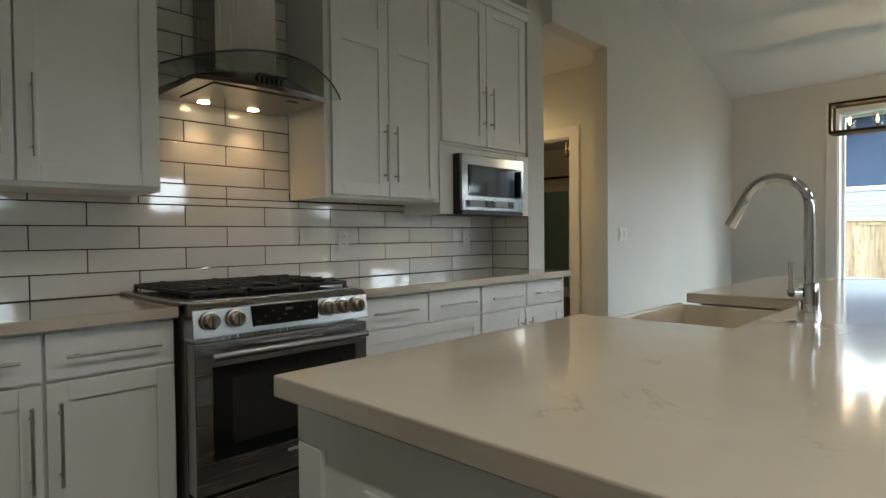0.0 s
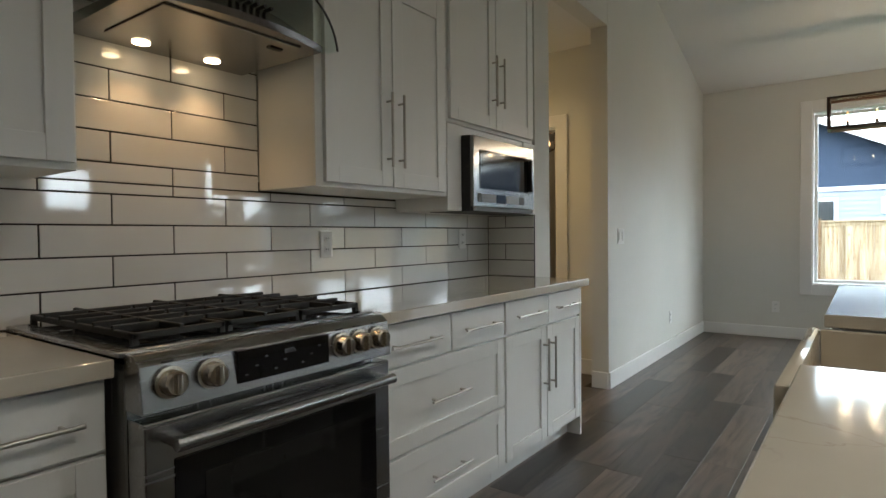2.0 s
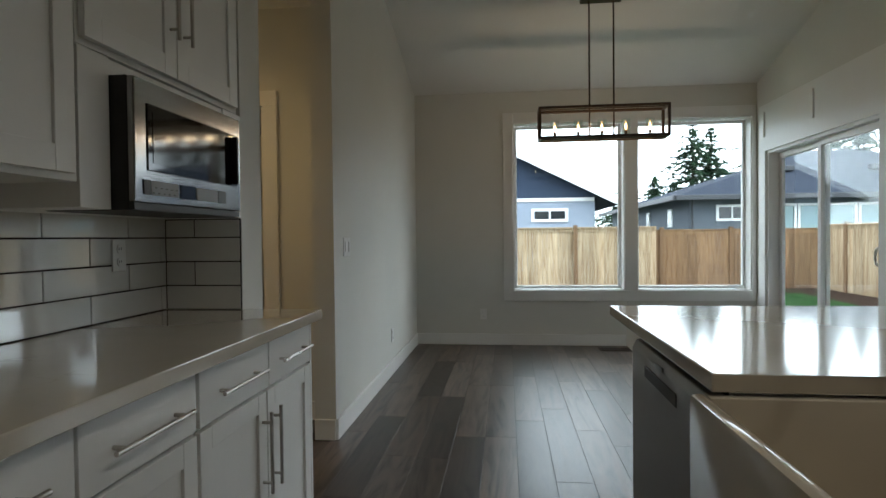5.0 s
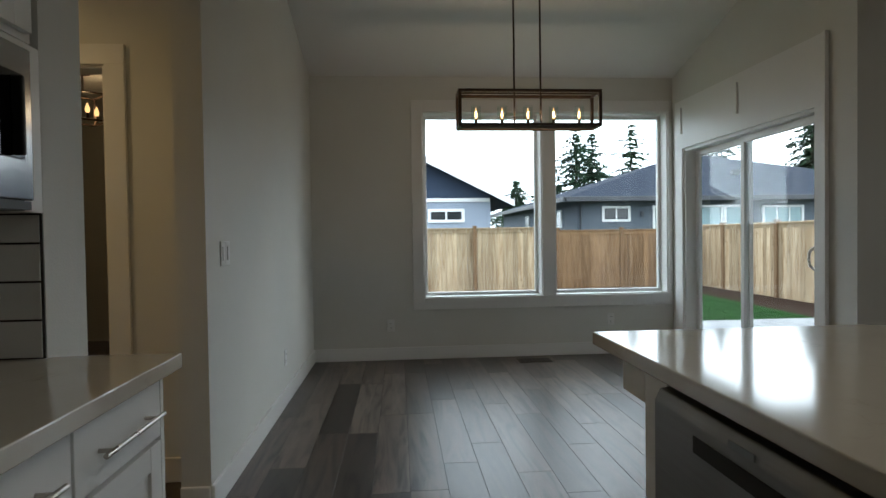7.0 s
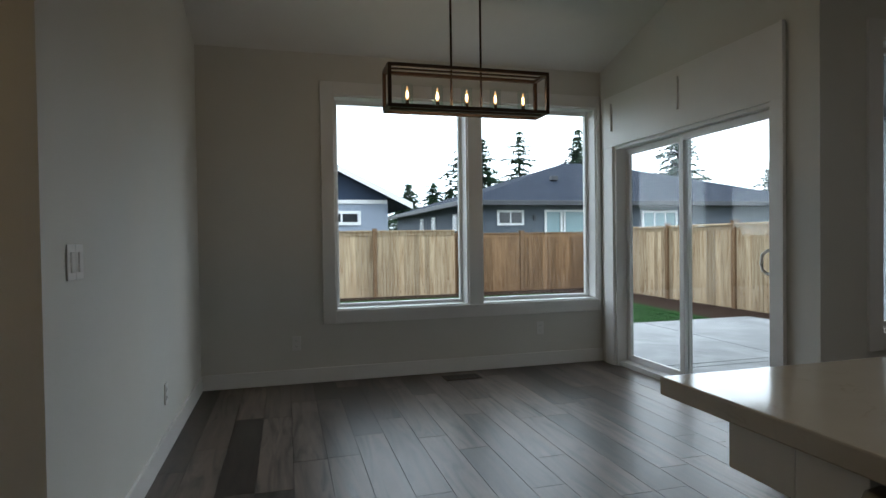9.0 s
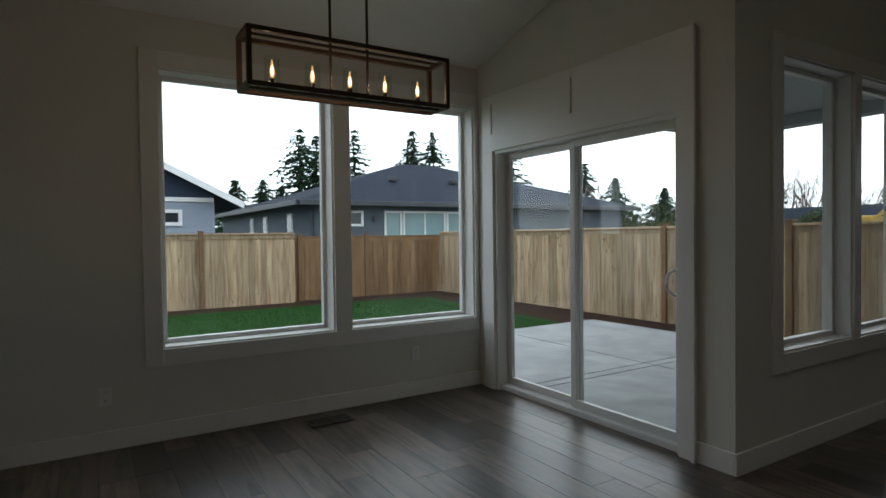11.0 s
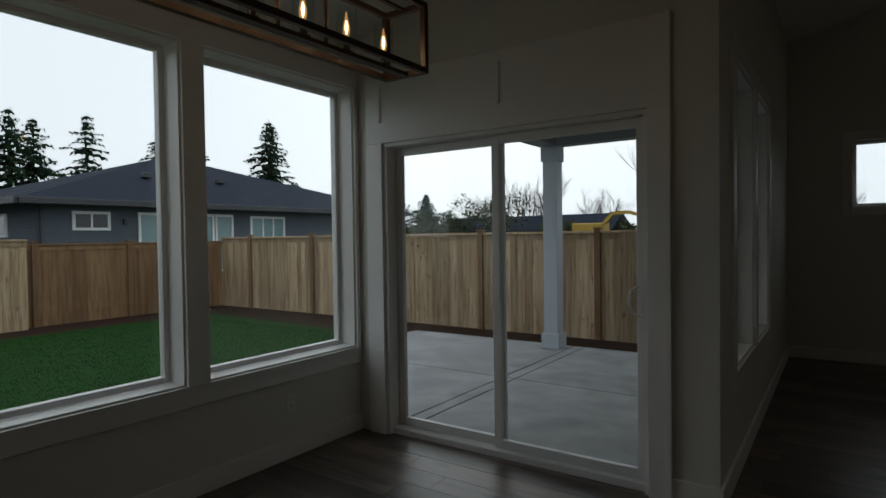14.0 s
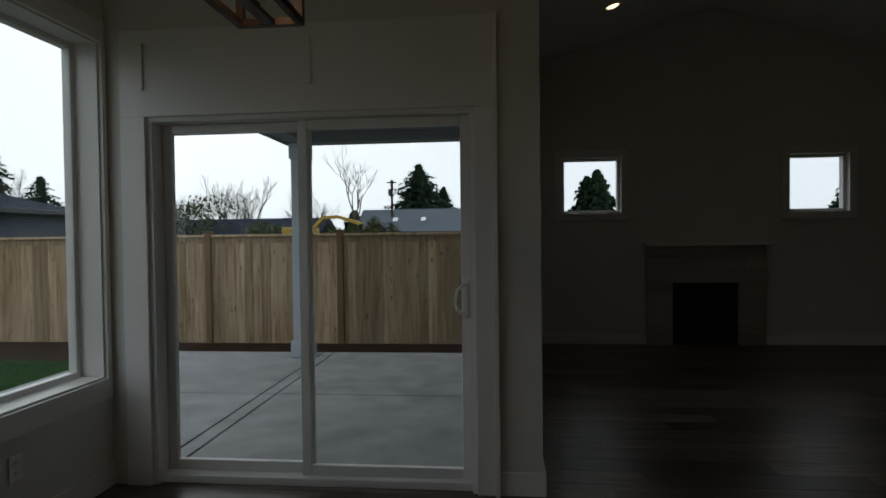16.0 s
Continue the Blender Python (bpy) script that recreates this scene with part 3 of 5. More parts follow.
def base_unit(x0, x1, drawers, doors=(), big=(), y=3.09, label="white painted base cabinet with bar pulls"):
    ob = thing("base_cabinet", label, "cabinet", (x0, 3.4, 0), group="kitchen base cabinets")
    part("body", box(x0, x1, y + 0.021, TY, 0.10, 0.873), CAB, ob)
    part("toe_kick", box(x0 + 0.001, x1 - 0.001, y + 0.085, TY, 0, 0.10), CAB, ob)
    for a, b in drawers:
        d = slab("drawer", ob, a, b, 0.712, 0.862, y)
        pull(d, (a + b) / 2, y, 0.785, min(0.29, b - a - 0.1))
    for z0, z1 in big:
        d = shaker("drawer", ob, x0 + 0.006, x1 - 0.006, z0, z1, y)
        pull(d, (x0 + x1) / 2, y, (z0 + z1) / 2, 0.26)
    for a, b, hx in doors:
        d = shaker("door", ob, a, b, 0.112, 0.700, y)
        pull(d, hx, y, 0.505, 0.27, True)
    return ob


base_unit(2.372, 3.296, ((2.380, 2.864), (2.874, 3.288)), big=((0.388, 0.700), (0.112, 0.376)), label="white base cabinet of two small over two wide drawers")
base_unit(3.298, 4.165, ((3.306, 3.745), (3.755, 4.157)), doors=((3.306, 3.728, 3.692), (3.736, 4.157, 3.772)), label="white base cabinet with two drawers over two doors")
base_unit(0.735, 1.566, ((0.74, 1.152), (1.162, 1.558)), doors=((0.74, 1.152, 1.118), (1.162, 1.558, 1.196)), label="white base cabinet beside the range, drawers over doors")
base_unit(-0.12, 0.733, ((-0.11, 0.30), (0.31, 0.725)), doors=((-0.11, 0.30, 0.266), (0.31, 0.725, 0.344)))
part("side_panel", box(4.165, 4.183, 3.092, TY, 0.0, 0.873), CAB, [o for o in scene.objects if o.name == "base_cabinet.001"][0])

for nm, x0, x1 in (("left", -0.13, 1.564), ("right", 2.376, 4.199)):
    bm = bmesh.new()
    if nm == "right":
        poly(bm, [(x0, 3.055), (4.222, 3.055), (4.222, 3.392), (4.199, 3.392), (4.199, TY - 0.001), (x0, TY - 0.001)], 0.875, 0.915, "z", 0.003)
    else:
        bx(bm, x0, x1, 3.055, TY - 0.001, 0.875, 0.915, bevel=0.003)
    tagged(part("countertop", bm, QUARTZ), "polished cream quartz countertop on the base cabinets", "countertop")


def upper_unit(x0, x1, z0, z1, y, doors, label, crown=True, mid=None, extra=None):
    ob = thing("wall_cabinet", label, "cabinet", (x0, TY, z0), group="kitchen wall cabinets")
    part("body", box(x0, x1, y + 0.021, TY - 0.001, z0 - 0.012, z1, bevel=0.001), CAB, ob)
    for a, b, hx, hz, hl in doors:
        d = shaker("door", ob, a, b, z0 + 0.006, z1 - 0.006, y, 0.066, mid)
        pull(d, hx, y, hz, hl, True)
    if crown:
        bm = bmesh.new()
        bx(bm, x0 - 0.004, x1 + 0.004, y - 0.004, TY - 0.001, z1 + 0.001, z1 + 0.06, bevel=0.003)
        bx(bm, x0 - 0.016, x1 + 0.016, y - 0.018, TY - 0.001, z1 + 0.061, z1 + 0.085, bevel=0.004)
        part("crown", bm, CAB, ob)
    return ob


upper_unit(0.66, 1.632, 1.365, 2.70, 3.37, ((0.67, 1.142, 1.10, 1.60, 0.29), (1.150, 1.622, 1.196, 1.60, 0.29)), "tall white shaker wall cabinet beside the range hood")
upper_unit(-0.32, 0.656, 1.365, 2.70, 3.37, ((-0.31, 0.164, 0.12, 1.60, 0.29), (0.172, 0.646, 0.22, 1.60, 0.29)), "tall white shaker wall cabinet")
upper_unit(2.435, 3.262, 1.378, 2.92, 3.37, ((2.47, 2.846, 2.812, 1.62, 0.31), (2.853, 3.235, 2.888, 1.62, 0.31)), "taller white shaker wall cabinet over the counter", mid=2.19)
upper_unit(3.266, 4.16, 1.742, 2.69, 3.37, ((3.276, 3.700, 3.664, 2.0, 0.27), (3.706, 4.135, 3.744, 2.0, 0.27)), "white shaker wall cabinet above the microwave")

# microwave in its white surround
mbox = thing("microwave_surround", "white painted box holding the microwave", "cabinet", (3.3, TY, 1.3))
bm = bmesh.new()
bx(bm, 3.274, 3.394, 3.392, TY - 0.001, 1.30, 1.728, bevel=0.002)
bx(bm, 4.052, 4.197, 3.392, TY - 0.001, 1.30, 1.728, bevel=0.002)
bx(bm, 3.395, 4.051, 3.40, TY - 0.001, 1.684, 1.727)
bx(bm, 3.395, 4.051, 3.60, TY - 0.001, 1.30, 1.683)
part("body", bm, CAB, mbox)
mw = thing("microwave", "stainless over-counter microwave with black glass door", "microwave", (3.680, 3.6, 1.30))
MY = 3.322
part("case", box(3.398, 4.046, MY + 0.022, 3.599, 1.298, 1.680, bevel=0.002), BLACK, mw)
mdoor = part("door", box(3.398, 4.046, MY, MY + 0.021, 1.322, 1.678, bevel=0.004), MWSTEEL, mw, "brushed stainless door")
part("window", box(3.455, 4.010, MY - 0.004, MY, 1.415, 1.612, bevel=0.003), BLACKGLASS, mdoor, "black glass window")
part("inner_window", box(3.478, 3.875, MY - 0.0055, MY - 0.004, 1.44, 1.59), OVENGLASS, mdoor)
part("handle", box(3.962, 3.976, MY - 0.03, MY - 0.004, 1.42, 1.60, bevel=0.005), BLACK, mdoor)
for x0, x1, mt in ((3.435, 3.465, BLACK), (3.470, 3.610, GREYPRINT), (3.625, 3.710, BLACKGLASS), (3.720, 3.860, GREYPRINT), (3.865, 3.920, BLACK)):
    part("keypad", box(x0, x1, MY - 0.003, MY - 0.0004, 1.345, 1.388), mt, mdoor)
for i in range(10):
    part("key_label", box(3.474 + 0.0135 * i, 3.482 + 0.0135 * i, MY - 0.004, MY - 0.003, 1.35 + 0.016 * (i % 2), 1.353 + 0.016 * (i % 2)), SLOT, mdoor)
part("vent", box(3.40, 4.040, MY + 0.004, MY + 0.02, 1.300, 1.320), BLACK, mw)

# range
RX0, RX1, RY = 1.578, 2.362, 3.0
rg = thing("gas_range", "stainless slide-in gas range with black cast grates", "range", (2.02, 3.3, 0))
part("body", box(RX0 + 0.004, RX1 - 0.004, RY + 0.045, TY - 0.01, 0.05, 0.90), STEEL, rg)
bm = bmesh.new()
poly(bm, [(RY - 0.035, 0.80), (RY + 0.045, 0.80), (RY + 0.045, 0.925), (RY + 0.005, 0.925), (RY - 0.022, 0.905)], RX0, RX1, "x", 0.003)
panel = part("control_panel", bm, STEEL_H, rg, "brushed stainless control panel")
part("cooktop", box(RX0 - 0.012, RX1 + 0.012, RY + 0.046, TY - 0.012, 0.916, 0.930, bevel=0.003), STEEL_H, rg, "steel cooktop")
part("cooktop_well", box(RX0 + 0.03, RX1 - 0.03, RY + 0.07, TY - 0.05, 0.930, 0.934), BLACKGLASS, rg)


def front_y(z):
    return RY - 0.035 + (z - 0.80) / 0.105 * 0.013


part("display", box(1.806, 2.098, RY - 0.036, RY - 0.02, 0.822, 0.902, bevel=0.002), BLACKGLASS, panel, "black glass display")
for i in range(9):
    part("display_mark", box(1.825 + 0.029 * i, 1.834 + 0.029 * i, RY - 0.0375, RY - 0.036, 0.838 + 0.018 * (i % 3), 0.842 + 0.018 * (i % 3)), DIMPRINT, panel)
part("display_clock", box(1.945, 1.975, RY - 0.0375, RY - 0.036, 0.874, 0.884), DIMPRINT, panel)
for kx in (1.640, 1.738, 2.150, 2.222, 2.300):
    k = part("knob", tube(bmesh.new(), [(kx, RY - 0.030, 0.862), (kx, RY - 0.036, 0.862), (kx, RY - 0.037, 0.862), (kx, RY - 0.062, 0.862), (kx, RY - 0.066, 0.862)], [0.036, 0.036, 0.029, 0.027, 0.023], 20), KNOBM, panel, "round steel knob", smooth=True)
    part("grip", box(kx - 0.005, kx + 0.005, RY - 0.076, RY - 0.062, 0.840, 0.884, bevel=0.002), KNOBM, k)
    part("dial_mark", box(kx - 0.012, kx + 0.012, RY - 0.026, RY - 0.020, 0.906, 0.909), DIMPRINT, panel)
odoor = part("oven_door", box(RX0 + 0.004, RX1 - 0.004, RY - 0.028, RY + 0.043, 0.225, 0.782, bevel=0.005), STEEL_H, rg, "stainless oven door")
part("window", box(RX0 + 0.070, RX1 - 0.070, RY - 0.032, RY - 0.028, 0.345, 0.690, bevel=0.003), BLACKGLASS, odoor, "black glass window")
part("inner_window", box(RX0 + 0.14, RX1 - 0.14, RY - 0.0335, RY - 0.032, 0.395, 0.640), OVENGLASS, odoor)
bm = bmesh.new()
tube(bm, [(RX0 + 0.045, RY - 0.082, 0.738), (RX1 - 0.045, RY - 0.082, 0.738)], 0.0155, 16)
for hx in (RX0 + 0.065, RX1 - 0.065):
    bx(bm, hx - 0.014, hx + 0.014, RY - 0.08, RY - 0.026, 0.726, 0.750, bevel=0.004)
part("handle", bm, STEEL_H, odoor, "thick steel bar handle", smooth=True)
part("badge", box(1.95, 2.01, RY - 0.0295, RY - 0.028, 0.300, 0.312), GREYPRINT, odoor)
part("drawer", box(RX0 + 0.004, RX1 - 0.004, RY - 0.024, RY + 0.04, 0.075, 0.212, bevel=0.005), STEEL_H, rg, "stainless storage drawer")
part("toe_kick", box(RX0 + 0.02, RX1 - 0.02, RY + 0.05, TY - 0.1, 0, 0.07), BLACK, rg)
gx = [RX0 + 0.03 + i * (RX1 - RX0 - 0.06) / 3 for i in range(4)]
for i in range(3):
    a, b = gx[i] + 0.004, gx[i + 1] - 0.004
    bm = bmesh.new()
    y0, y1 = RY + 0.075, TY - 0.055
    for q in ((a, b, y0, y0 + 0.014), (a, b, y1 - 0.014, y1), (a, a + 0.014, y0, y1), (b - 0.014, b, y0, y1)):
        bx(bm, *q, 0.946, 0.962, bevel=0.003)
    for j in range(1, 6):
        y = y0 + (y1 - y0) * j / 6
        bx(bm, a, b, y - 0.006, y + 0.006, 0.952, 0.972, bevel=0.003)
    m = (a + b) / 2
    bx(bm, m - 0.006, m + 0.006, y0, y1, 0.952, 0.970, bevel=0.003)
    for q in (a, b - 0.014):
        for y in (y0, y1 - 0.014, (y0 + y1) / 2):
            bx(bm, q, q + 0.014, y, y + 0.014, 0.931, 0.947)
    part("grate", bm, IRON, rg, "black cast iron grate")
    for y in ((y0 + y1) / 2,) if i == 1 else (y0 + 0.15, y1 - 0.14):
        part("burner", lathe([(0.062, 0), (0.06, 0.008), (0.045, 0.010), (0.045, 0.017), (0.040, 0.020)], (m, y, 0.932), 20), IRON, rg, smooth=True)

# hood
HX = 2.045
hood = thing("range_hood", "stainless chimney hood with a curved glass canopy", "range hood", (HX, TY, 1.8))
bm = bmesh.new()
bx(bm, 1.919, 2.224, 3.487, TY - 0.002, 1.93, 2.55, bevel=0.002)
bx(bm, 1.929, 2.214, 3.497, TY - 0.002, 2.551, 3.78, bevel=0.002)
part("chimney", bm, HOODFLUE, hood, "brushed steel flue cover")
bm = bmesh.new()
n = 14
rows = []
for i in range(n + 1):
    u = -1 + 2 * i / n
    x = HX + 0.315 * u
    front = 3.215 + 0.055 * u * u
    lift = 0.045 * (1 - u * u)
    rows.append([bm.verts.new(p) for p in ((x, TY - 0.003, 1.812), (x, front, 1.812), (x, front - 0.012, 1.83 + 0.0 * lift), (x, front + 0.03, 1.835 + lift), (x, TY - 0.003, 1.85 + lift))])
for a, b in zip(rows, rows[1:]):
    for k in range(5):
        bm.faces.new((a[k], a[(k + 1) % 5], b[(k + 1) % 5], b[k]))
bm.faces.new(rows[0]); bm.faces.new(rows[-1][::-1])
bmesh.ops.recalc_face_normals(bm, faces=bm.faces[:])
hbody = part("body", bm, HOODSTEEL, hood, "curved brushed steel body")
part("filter", box(HX - 0.235, HX + 0.235, 3.275, TY - 0.10, 1.806, 1.8115, bevel=0.002), HOODSTEEL, hood, "flat steel filter panel")
part("filter_latch", box(HX + 0.15, HX + 0.20, 3.33, 3.35, 1.802, 1.806), BLACK, hood)
for sx in (-0.125, 0.125):
    hl = part("lamp", lathe([(0.027, 0), (0.027, 0.005), (0.020, 0.006)], (HX + sx, 3.625, 1.802), 20), HOODLED, hood, "round halogen lamp")
    lamp('SPOT', (HX + sx, 3.625, 1.798), (HX + sx, 3.66, 0.9), 1.3, (1.0, 0.60, 0.28), 0.025, 105, 0.8)
for i in range(6):
    part("button", rod((HX - 0.06 + 0.024 * i, 3.20, 1.868), (HX - 0.06 + 0.024 * i, 3.235, 1.868), 0.006, 10), BLACK, hood)
bm = bmesh.new()
n = 22
grid = []
for i in range(n + 1):
    u = -1 + 2 * i / n
    x = HX + 0.435 * u
    z = 1.938 - 0.085 * u * u
    f = 3.115 + 0.20 * u * u
    grid.append([bm.verts.new((x, f + (TY - 0.004 - f) * j / 3, z + d)) for j in range(4) for d in (0.0, 0.007)])
for a, b in zip(grid, grid[1:]):
    for j in range(3):
        bm.faces.new((a[2 * j], a[2 * j + 2], b[2 * j + 2], b[2 * j]))
        bm.faces.new((a[2 * j + 1], b[2 * j + 1], b[2 * j + 3], a[2 * j + 3]))
    bm.faces.new((a[0], b[0], b[1], a[1]))
gl = part("canopy", bm, HOODGLASS, hood, "curved clear glass canopy", smooth=True)
gl.visible_shadow = False
bm = bmesh.new()
tube(bm, [(HX + 0.435 * u, 3.113 + 0.20 * u * u, 1.9415 - 0.085 * u * u) for u in [-1 + i / 12 for i in range(25)]], 0.004, 6)
part("canopy_edge", bm, GUTTER, hood, "dark polished glass edge")


# outlets and switches
def wall_plate(kind, m, label, cat, group=""):
    """Built in its own frame: x across, z up, face towards -y."""
    ob = thing(kind, label, cat, group=group)
    part("plate", box(-0.037, 0.037, -0.006, 0, -0.06, 0.06, bevel=0.003), PLATE, ob)
    if kind == "outlet":
        for z in (-0.024, 0.024):
            s = part("socket", tube(bmesh.new(), [(0, -0.005, z), (0, -0.0085, z)], 0.0165, 16), PLATE, ob)
            for x in (-0.006, 0.006):
                part("slot", box(x - 0.0012, x + 0.0012, -0.0092, -0.0084, z - 0.004, z + 0.006), SLOT, s)
    else:
        part("rocker", box(-0.016, 0.016, -0.011, -0.005, -0.034, 0.034, bevel=0.002), PLATE, ob)
    ob.matrix_basis = m
    return ob


o1 = wall_plate("outlet", pose(2.787, TY - 0.001, 1.142), "white duplex outlet in the tiled backsplash", "outlet", "wall outlets")
for m in (pose(3.885, TY - 0.001, 1.156), pose(1.06, TY - 0.001, 1.142), pose(6.93, 3.309, 0.345), pose(8.358, 2.55, 0.345, 0, 0, -90), pose(8.358, 0.297, 0.355, 0, 0, -90),
          pose(1.296, 1.60, 0.70, 0, 0, 90 + 180), pose(1.296, 1.52, 0.70, 0, 0, 90 + 180)):
    copy_thing(o1, m)
wall_plate("light_switch", pose(5.455, 3.309, 1.157), "white rocker light switch on the painted wall", "switch")
wall_plate("light_switch", pose(5.53, 3.309, 1.157), "white rocker light switch on the painted wall", "switch")

# island
IX0, IX1, IY0, IY1 = 1.258, 4.38, 0.72, 1.85
SX0, SX1, SYB = 2.31, 3.15, 1.40
bm = bmesh.new()
poly(bm, [(IX0, IY0), (IX1, IY0), (IX1, IY1), (SX1, IY1), (SX1, SYB), (SX0, SYB), (SX0, IY1), (IX0, IY1)], 0.875, 0.915, "z", 0.004)
tagged(part("island_countertop", bm, QUARTZ), "polished cream quartz island top cut out for a sink", "countertop")
isl = thing("kitchen_island", "white painted kitchen island with end panels", "island", (2.7, 1.4, 0))
part("body", box(1.32, 2.285, 1.02, 1.79, 0.10, 0.873), CAB, isl)
part("back_panel", box(1.30, 4.068, 0.995, 1.018, 0, 0.873), CAB, isl)
part("end_panel", box(1.298, 1.318, 1.02, 1.815, 0, 0.873, bevel=0.002), CAB, isl)
part("end_panel", box(3.942, 4.068, 1.019, 1.815, 0, 0.873, bevel=0.002), CAB, isl)
part("apron", box(4.07, 4.218, 1.02, 1.815, 0.775, 0.873, bevel=0.002), CAB, isl, "white apron under the overhang")
part("partition", box(3.172, 3.192, 1.02, 1.80, 0.0, 0.873), CAB, isl)
part("toe_kick", box(1.32, 3.16, 1.02, 1.74, 0, 0.10), CAB, isl)
part("sink_base", box(2.29, 3.16, 1.02, 1.795, 0.10, 0.60), CAB, isl)
part("end_rail", box(1.286, 1.297, 1.02, 1.815, 0.80, 0.872, bevel=0.002), CAB, isl)
for a, b in ((1.02, 1.09), (1.745, 1.815)):
    part("end_stile", box(1.286, 1.297, a, b, 0.0, 0.798, bevel=0.002), CAB, isl)
for a, b in ((1.322, 1.80), (1.808, 2.284)):
    d = part("drawer", box(a, b, 1.792, 1.812, 0.71, 0.862, bevel=0.002), CAB, isl)
    d = part("door", box(a, b, 1.792, 1.812, 0.112, 0.70, bevel=0.002), CAB, isl)
for a, b, hx in ((2.29, 2.718, 2.68), (2.724, 3.158, 2.76)):
    d = part("door", box(a, b, 1.797, 1.817, 0.112, 0.60, bevel=0.002), CAB, isl)
    bm = bmesh.new()
    tube(bm, [(hx, 1.849, 0.30), (hx, 1.849, 0.56)], 0.006, 10)
    for z in (0.335, 0.525):
        tube(bm, [(hx, 1.816, z), (hx, 1.849, z)], 0.005, 8)
    part("handle", bm, NICKEL, d, "satin nickel bar pull", smooth=True)

sink = thing("farmhouse_sink", "glossy cream fireclay apron-front sink", "sink", (2.725, 1.6, 0.61))
a, b, c, d = SX0 - 0.012, SX1 + 0.012, SYB - 0.03, 1.895
t = 0.03
part("apron", box(a, b, d - 0.035, d, 0.615, 0.872, bevel=0.012), SINKM, sink, "rounded glossy apron front", smooth=True)
for q in ((a, a + t, c, d - 0.036), (b - t, b, c, d - 0.036), (a + t, b - t, c, c + t)):
    part("basin_wall", box(*q, 0.615, 0.868, bevel=0.006), SINKM, sink, smooth=True)
part("basin_floor", box(a + t, b - t, c + t, d - 0.036, 0.615, 0.645), SINKM, sink)
part("drain", lathe([(0.045, 0), (0.045, 0.003), (0.03, 0.004)], (2.725, 1.6, 0.645), 24), CHROME, sink)

fx, fy = 2.70, 1.318
fau = thing("kitchen_faucet", "chrome gooseneck pull-down faucet", "faucet", (fx, fy, 0.915))
part("base", lathe([(0.031, 0), (0.031, 0.012), (0.027, 0.014), (0.027, 0.092), (0.025, 0.098)], (fx, fy, 0.915), 28), CHROME, fau, smooth=True)
arc = [(fx, fy, 1.01), (fx, fy, 1.12)] + [(fx, fy + 0.09 - 0.09 * math.cos(k * math.pi / 16), 1.237 + 0.09 * math.sin(k * math.pi / 16)) for k in range(0, 15)]
part("spout", tube(bmesh.new(), arc, 0.0145, 16), CHROME, fau, smooth=True)
e0, e1 = Vector(arc[-1]), Vector(arc[-1]) + (Vector(arc[-1]) - Vector(arc[-2])).normalized() * 0.10
part("spray_head", tube(bmesh.new(), [e0, e0 + (e1 - e0) * 0.1, e1], [0.015, 0.017, 0.019], 16), CHROME, fau, smooth=True)
bm = bmesh.new()
tube(bm, [(fx - 0.026, fy + 0.02, 0.985), (fx - 0.052, fy + 0.035, 0.985)], 0.014, 14)
tube(bm, [(fx - 0.052, fy + 0.035, 0.985), (fx - 0.056, fy + 0.036, 1.075)], 0.0065, 10)
part("lever", bm, CHROME, fau, smooth=True)
tagged(part("air_switch", lathe([(0.020, 0), (0.020, 0.004), (0.014, 0.006), (0.013, 0.009)], (2.50, 1.315, 0.9155), 20), CHROME, smooth=True), "small round chrome button in the countertop", "button")

dw = thing("dishwasher", "stainless built-in dishwasher in the island", "dishwasher", (3.65, 1.5, 0))
part("body", box(3.20, 3.938, 1.03, 1.80, 0.10, 0.850), BLACK, dw)
bm = bmesh.new()
poly(bm, [(1.802, 0.11), (1.850, 0.11), (1.850, 0.825), (1.836, 0.852), (1.802, 0.856)], 3.204, 3.936, "x", 0.004)
ddoor = part("door", bm, DISHSTEEL, dw, "brushed stainless door")
part("grip_recess", box(3.41, 3.75, 1.8495, 1.852, 0.765, 0.800), BLACK, ddoor)
part("badge", box(3.54, 3.62, 1.8505, 1.853, 0.825, 0.838), GREYPRINT, ddoor)
part("toe_kick", box(3.204, 3.936, 1.03, 1.75, 0, 0.10), BLACK, dw)

# ---- dining pendant ----
PX0, PX1, PY0, PY1, PZ0, PZ1 = 6.765, 6.975, 0.945, 2.01, 2.026, 2.295
pend = thing("pendant_lamp", "long bronze box pendant with five lit candle bulbs", "chandelier", (6.76, 1.5, PZ1))
t = 0.022
for x in (PX0, PX1 - t):
    for z in (PZ0, PZ1 - t):
        part("long_bar", box(x, x + t, PY0, PY1, z, z + t, bevel=0.002), BRONZE, pend)
    for y in (PY0, PY1 - t):
        part("upright", box(x, x + t, y, y + t, PZ0 + t, PZ1 - t), BRONZE, pend)
for y in (PY0, PY1 - t):
    for z in (PZ0, PZ1 - t):
        part("short_bar", box(PX0 + t, PX1 - t, y, y + t, z, z + t), BRONZE, pend)
pm = (PX0 + PX1) / 2
part("spine", box(pm - 0.018, pm + 0.018, PY0 + t, PY1 - t, PZ0 + 0.002, PZ0 + 0.016), BRONZE, pend)
part("top_spine", box(pm - 0.008, pm + 0.008, PY0 + t, PY1 - t, PZ1 - 0.014, PZ1 - 0.004), BRONZE, pend)
for y in (1.38, 1.58):
    part("stem", rod((pm, y, PZ0 + 0.016), (pm, y, vault(pm) - 0.02), 0.007, 10), BRONZE, pend)
bm = bmesh.new()
zc = vault(pm)
bx(bm, pm - 0.06, pm + 0.06, 1.31, 1.65, zc - 0.045, zc - 0.012, bevel=0.004)
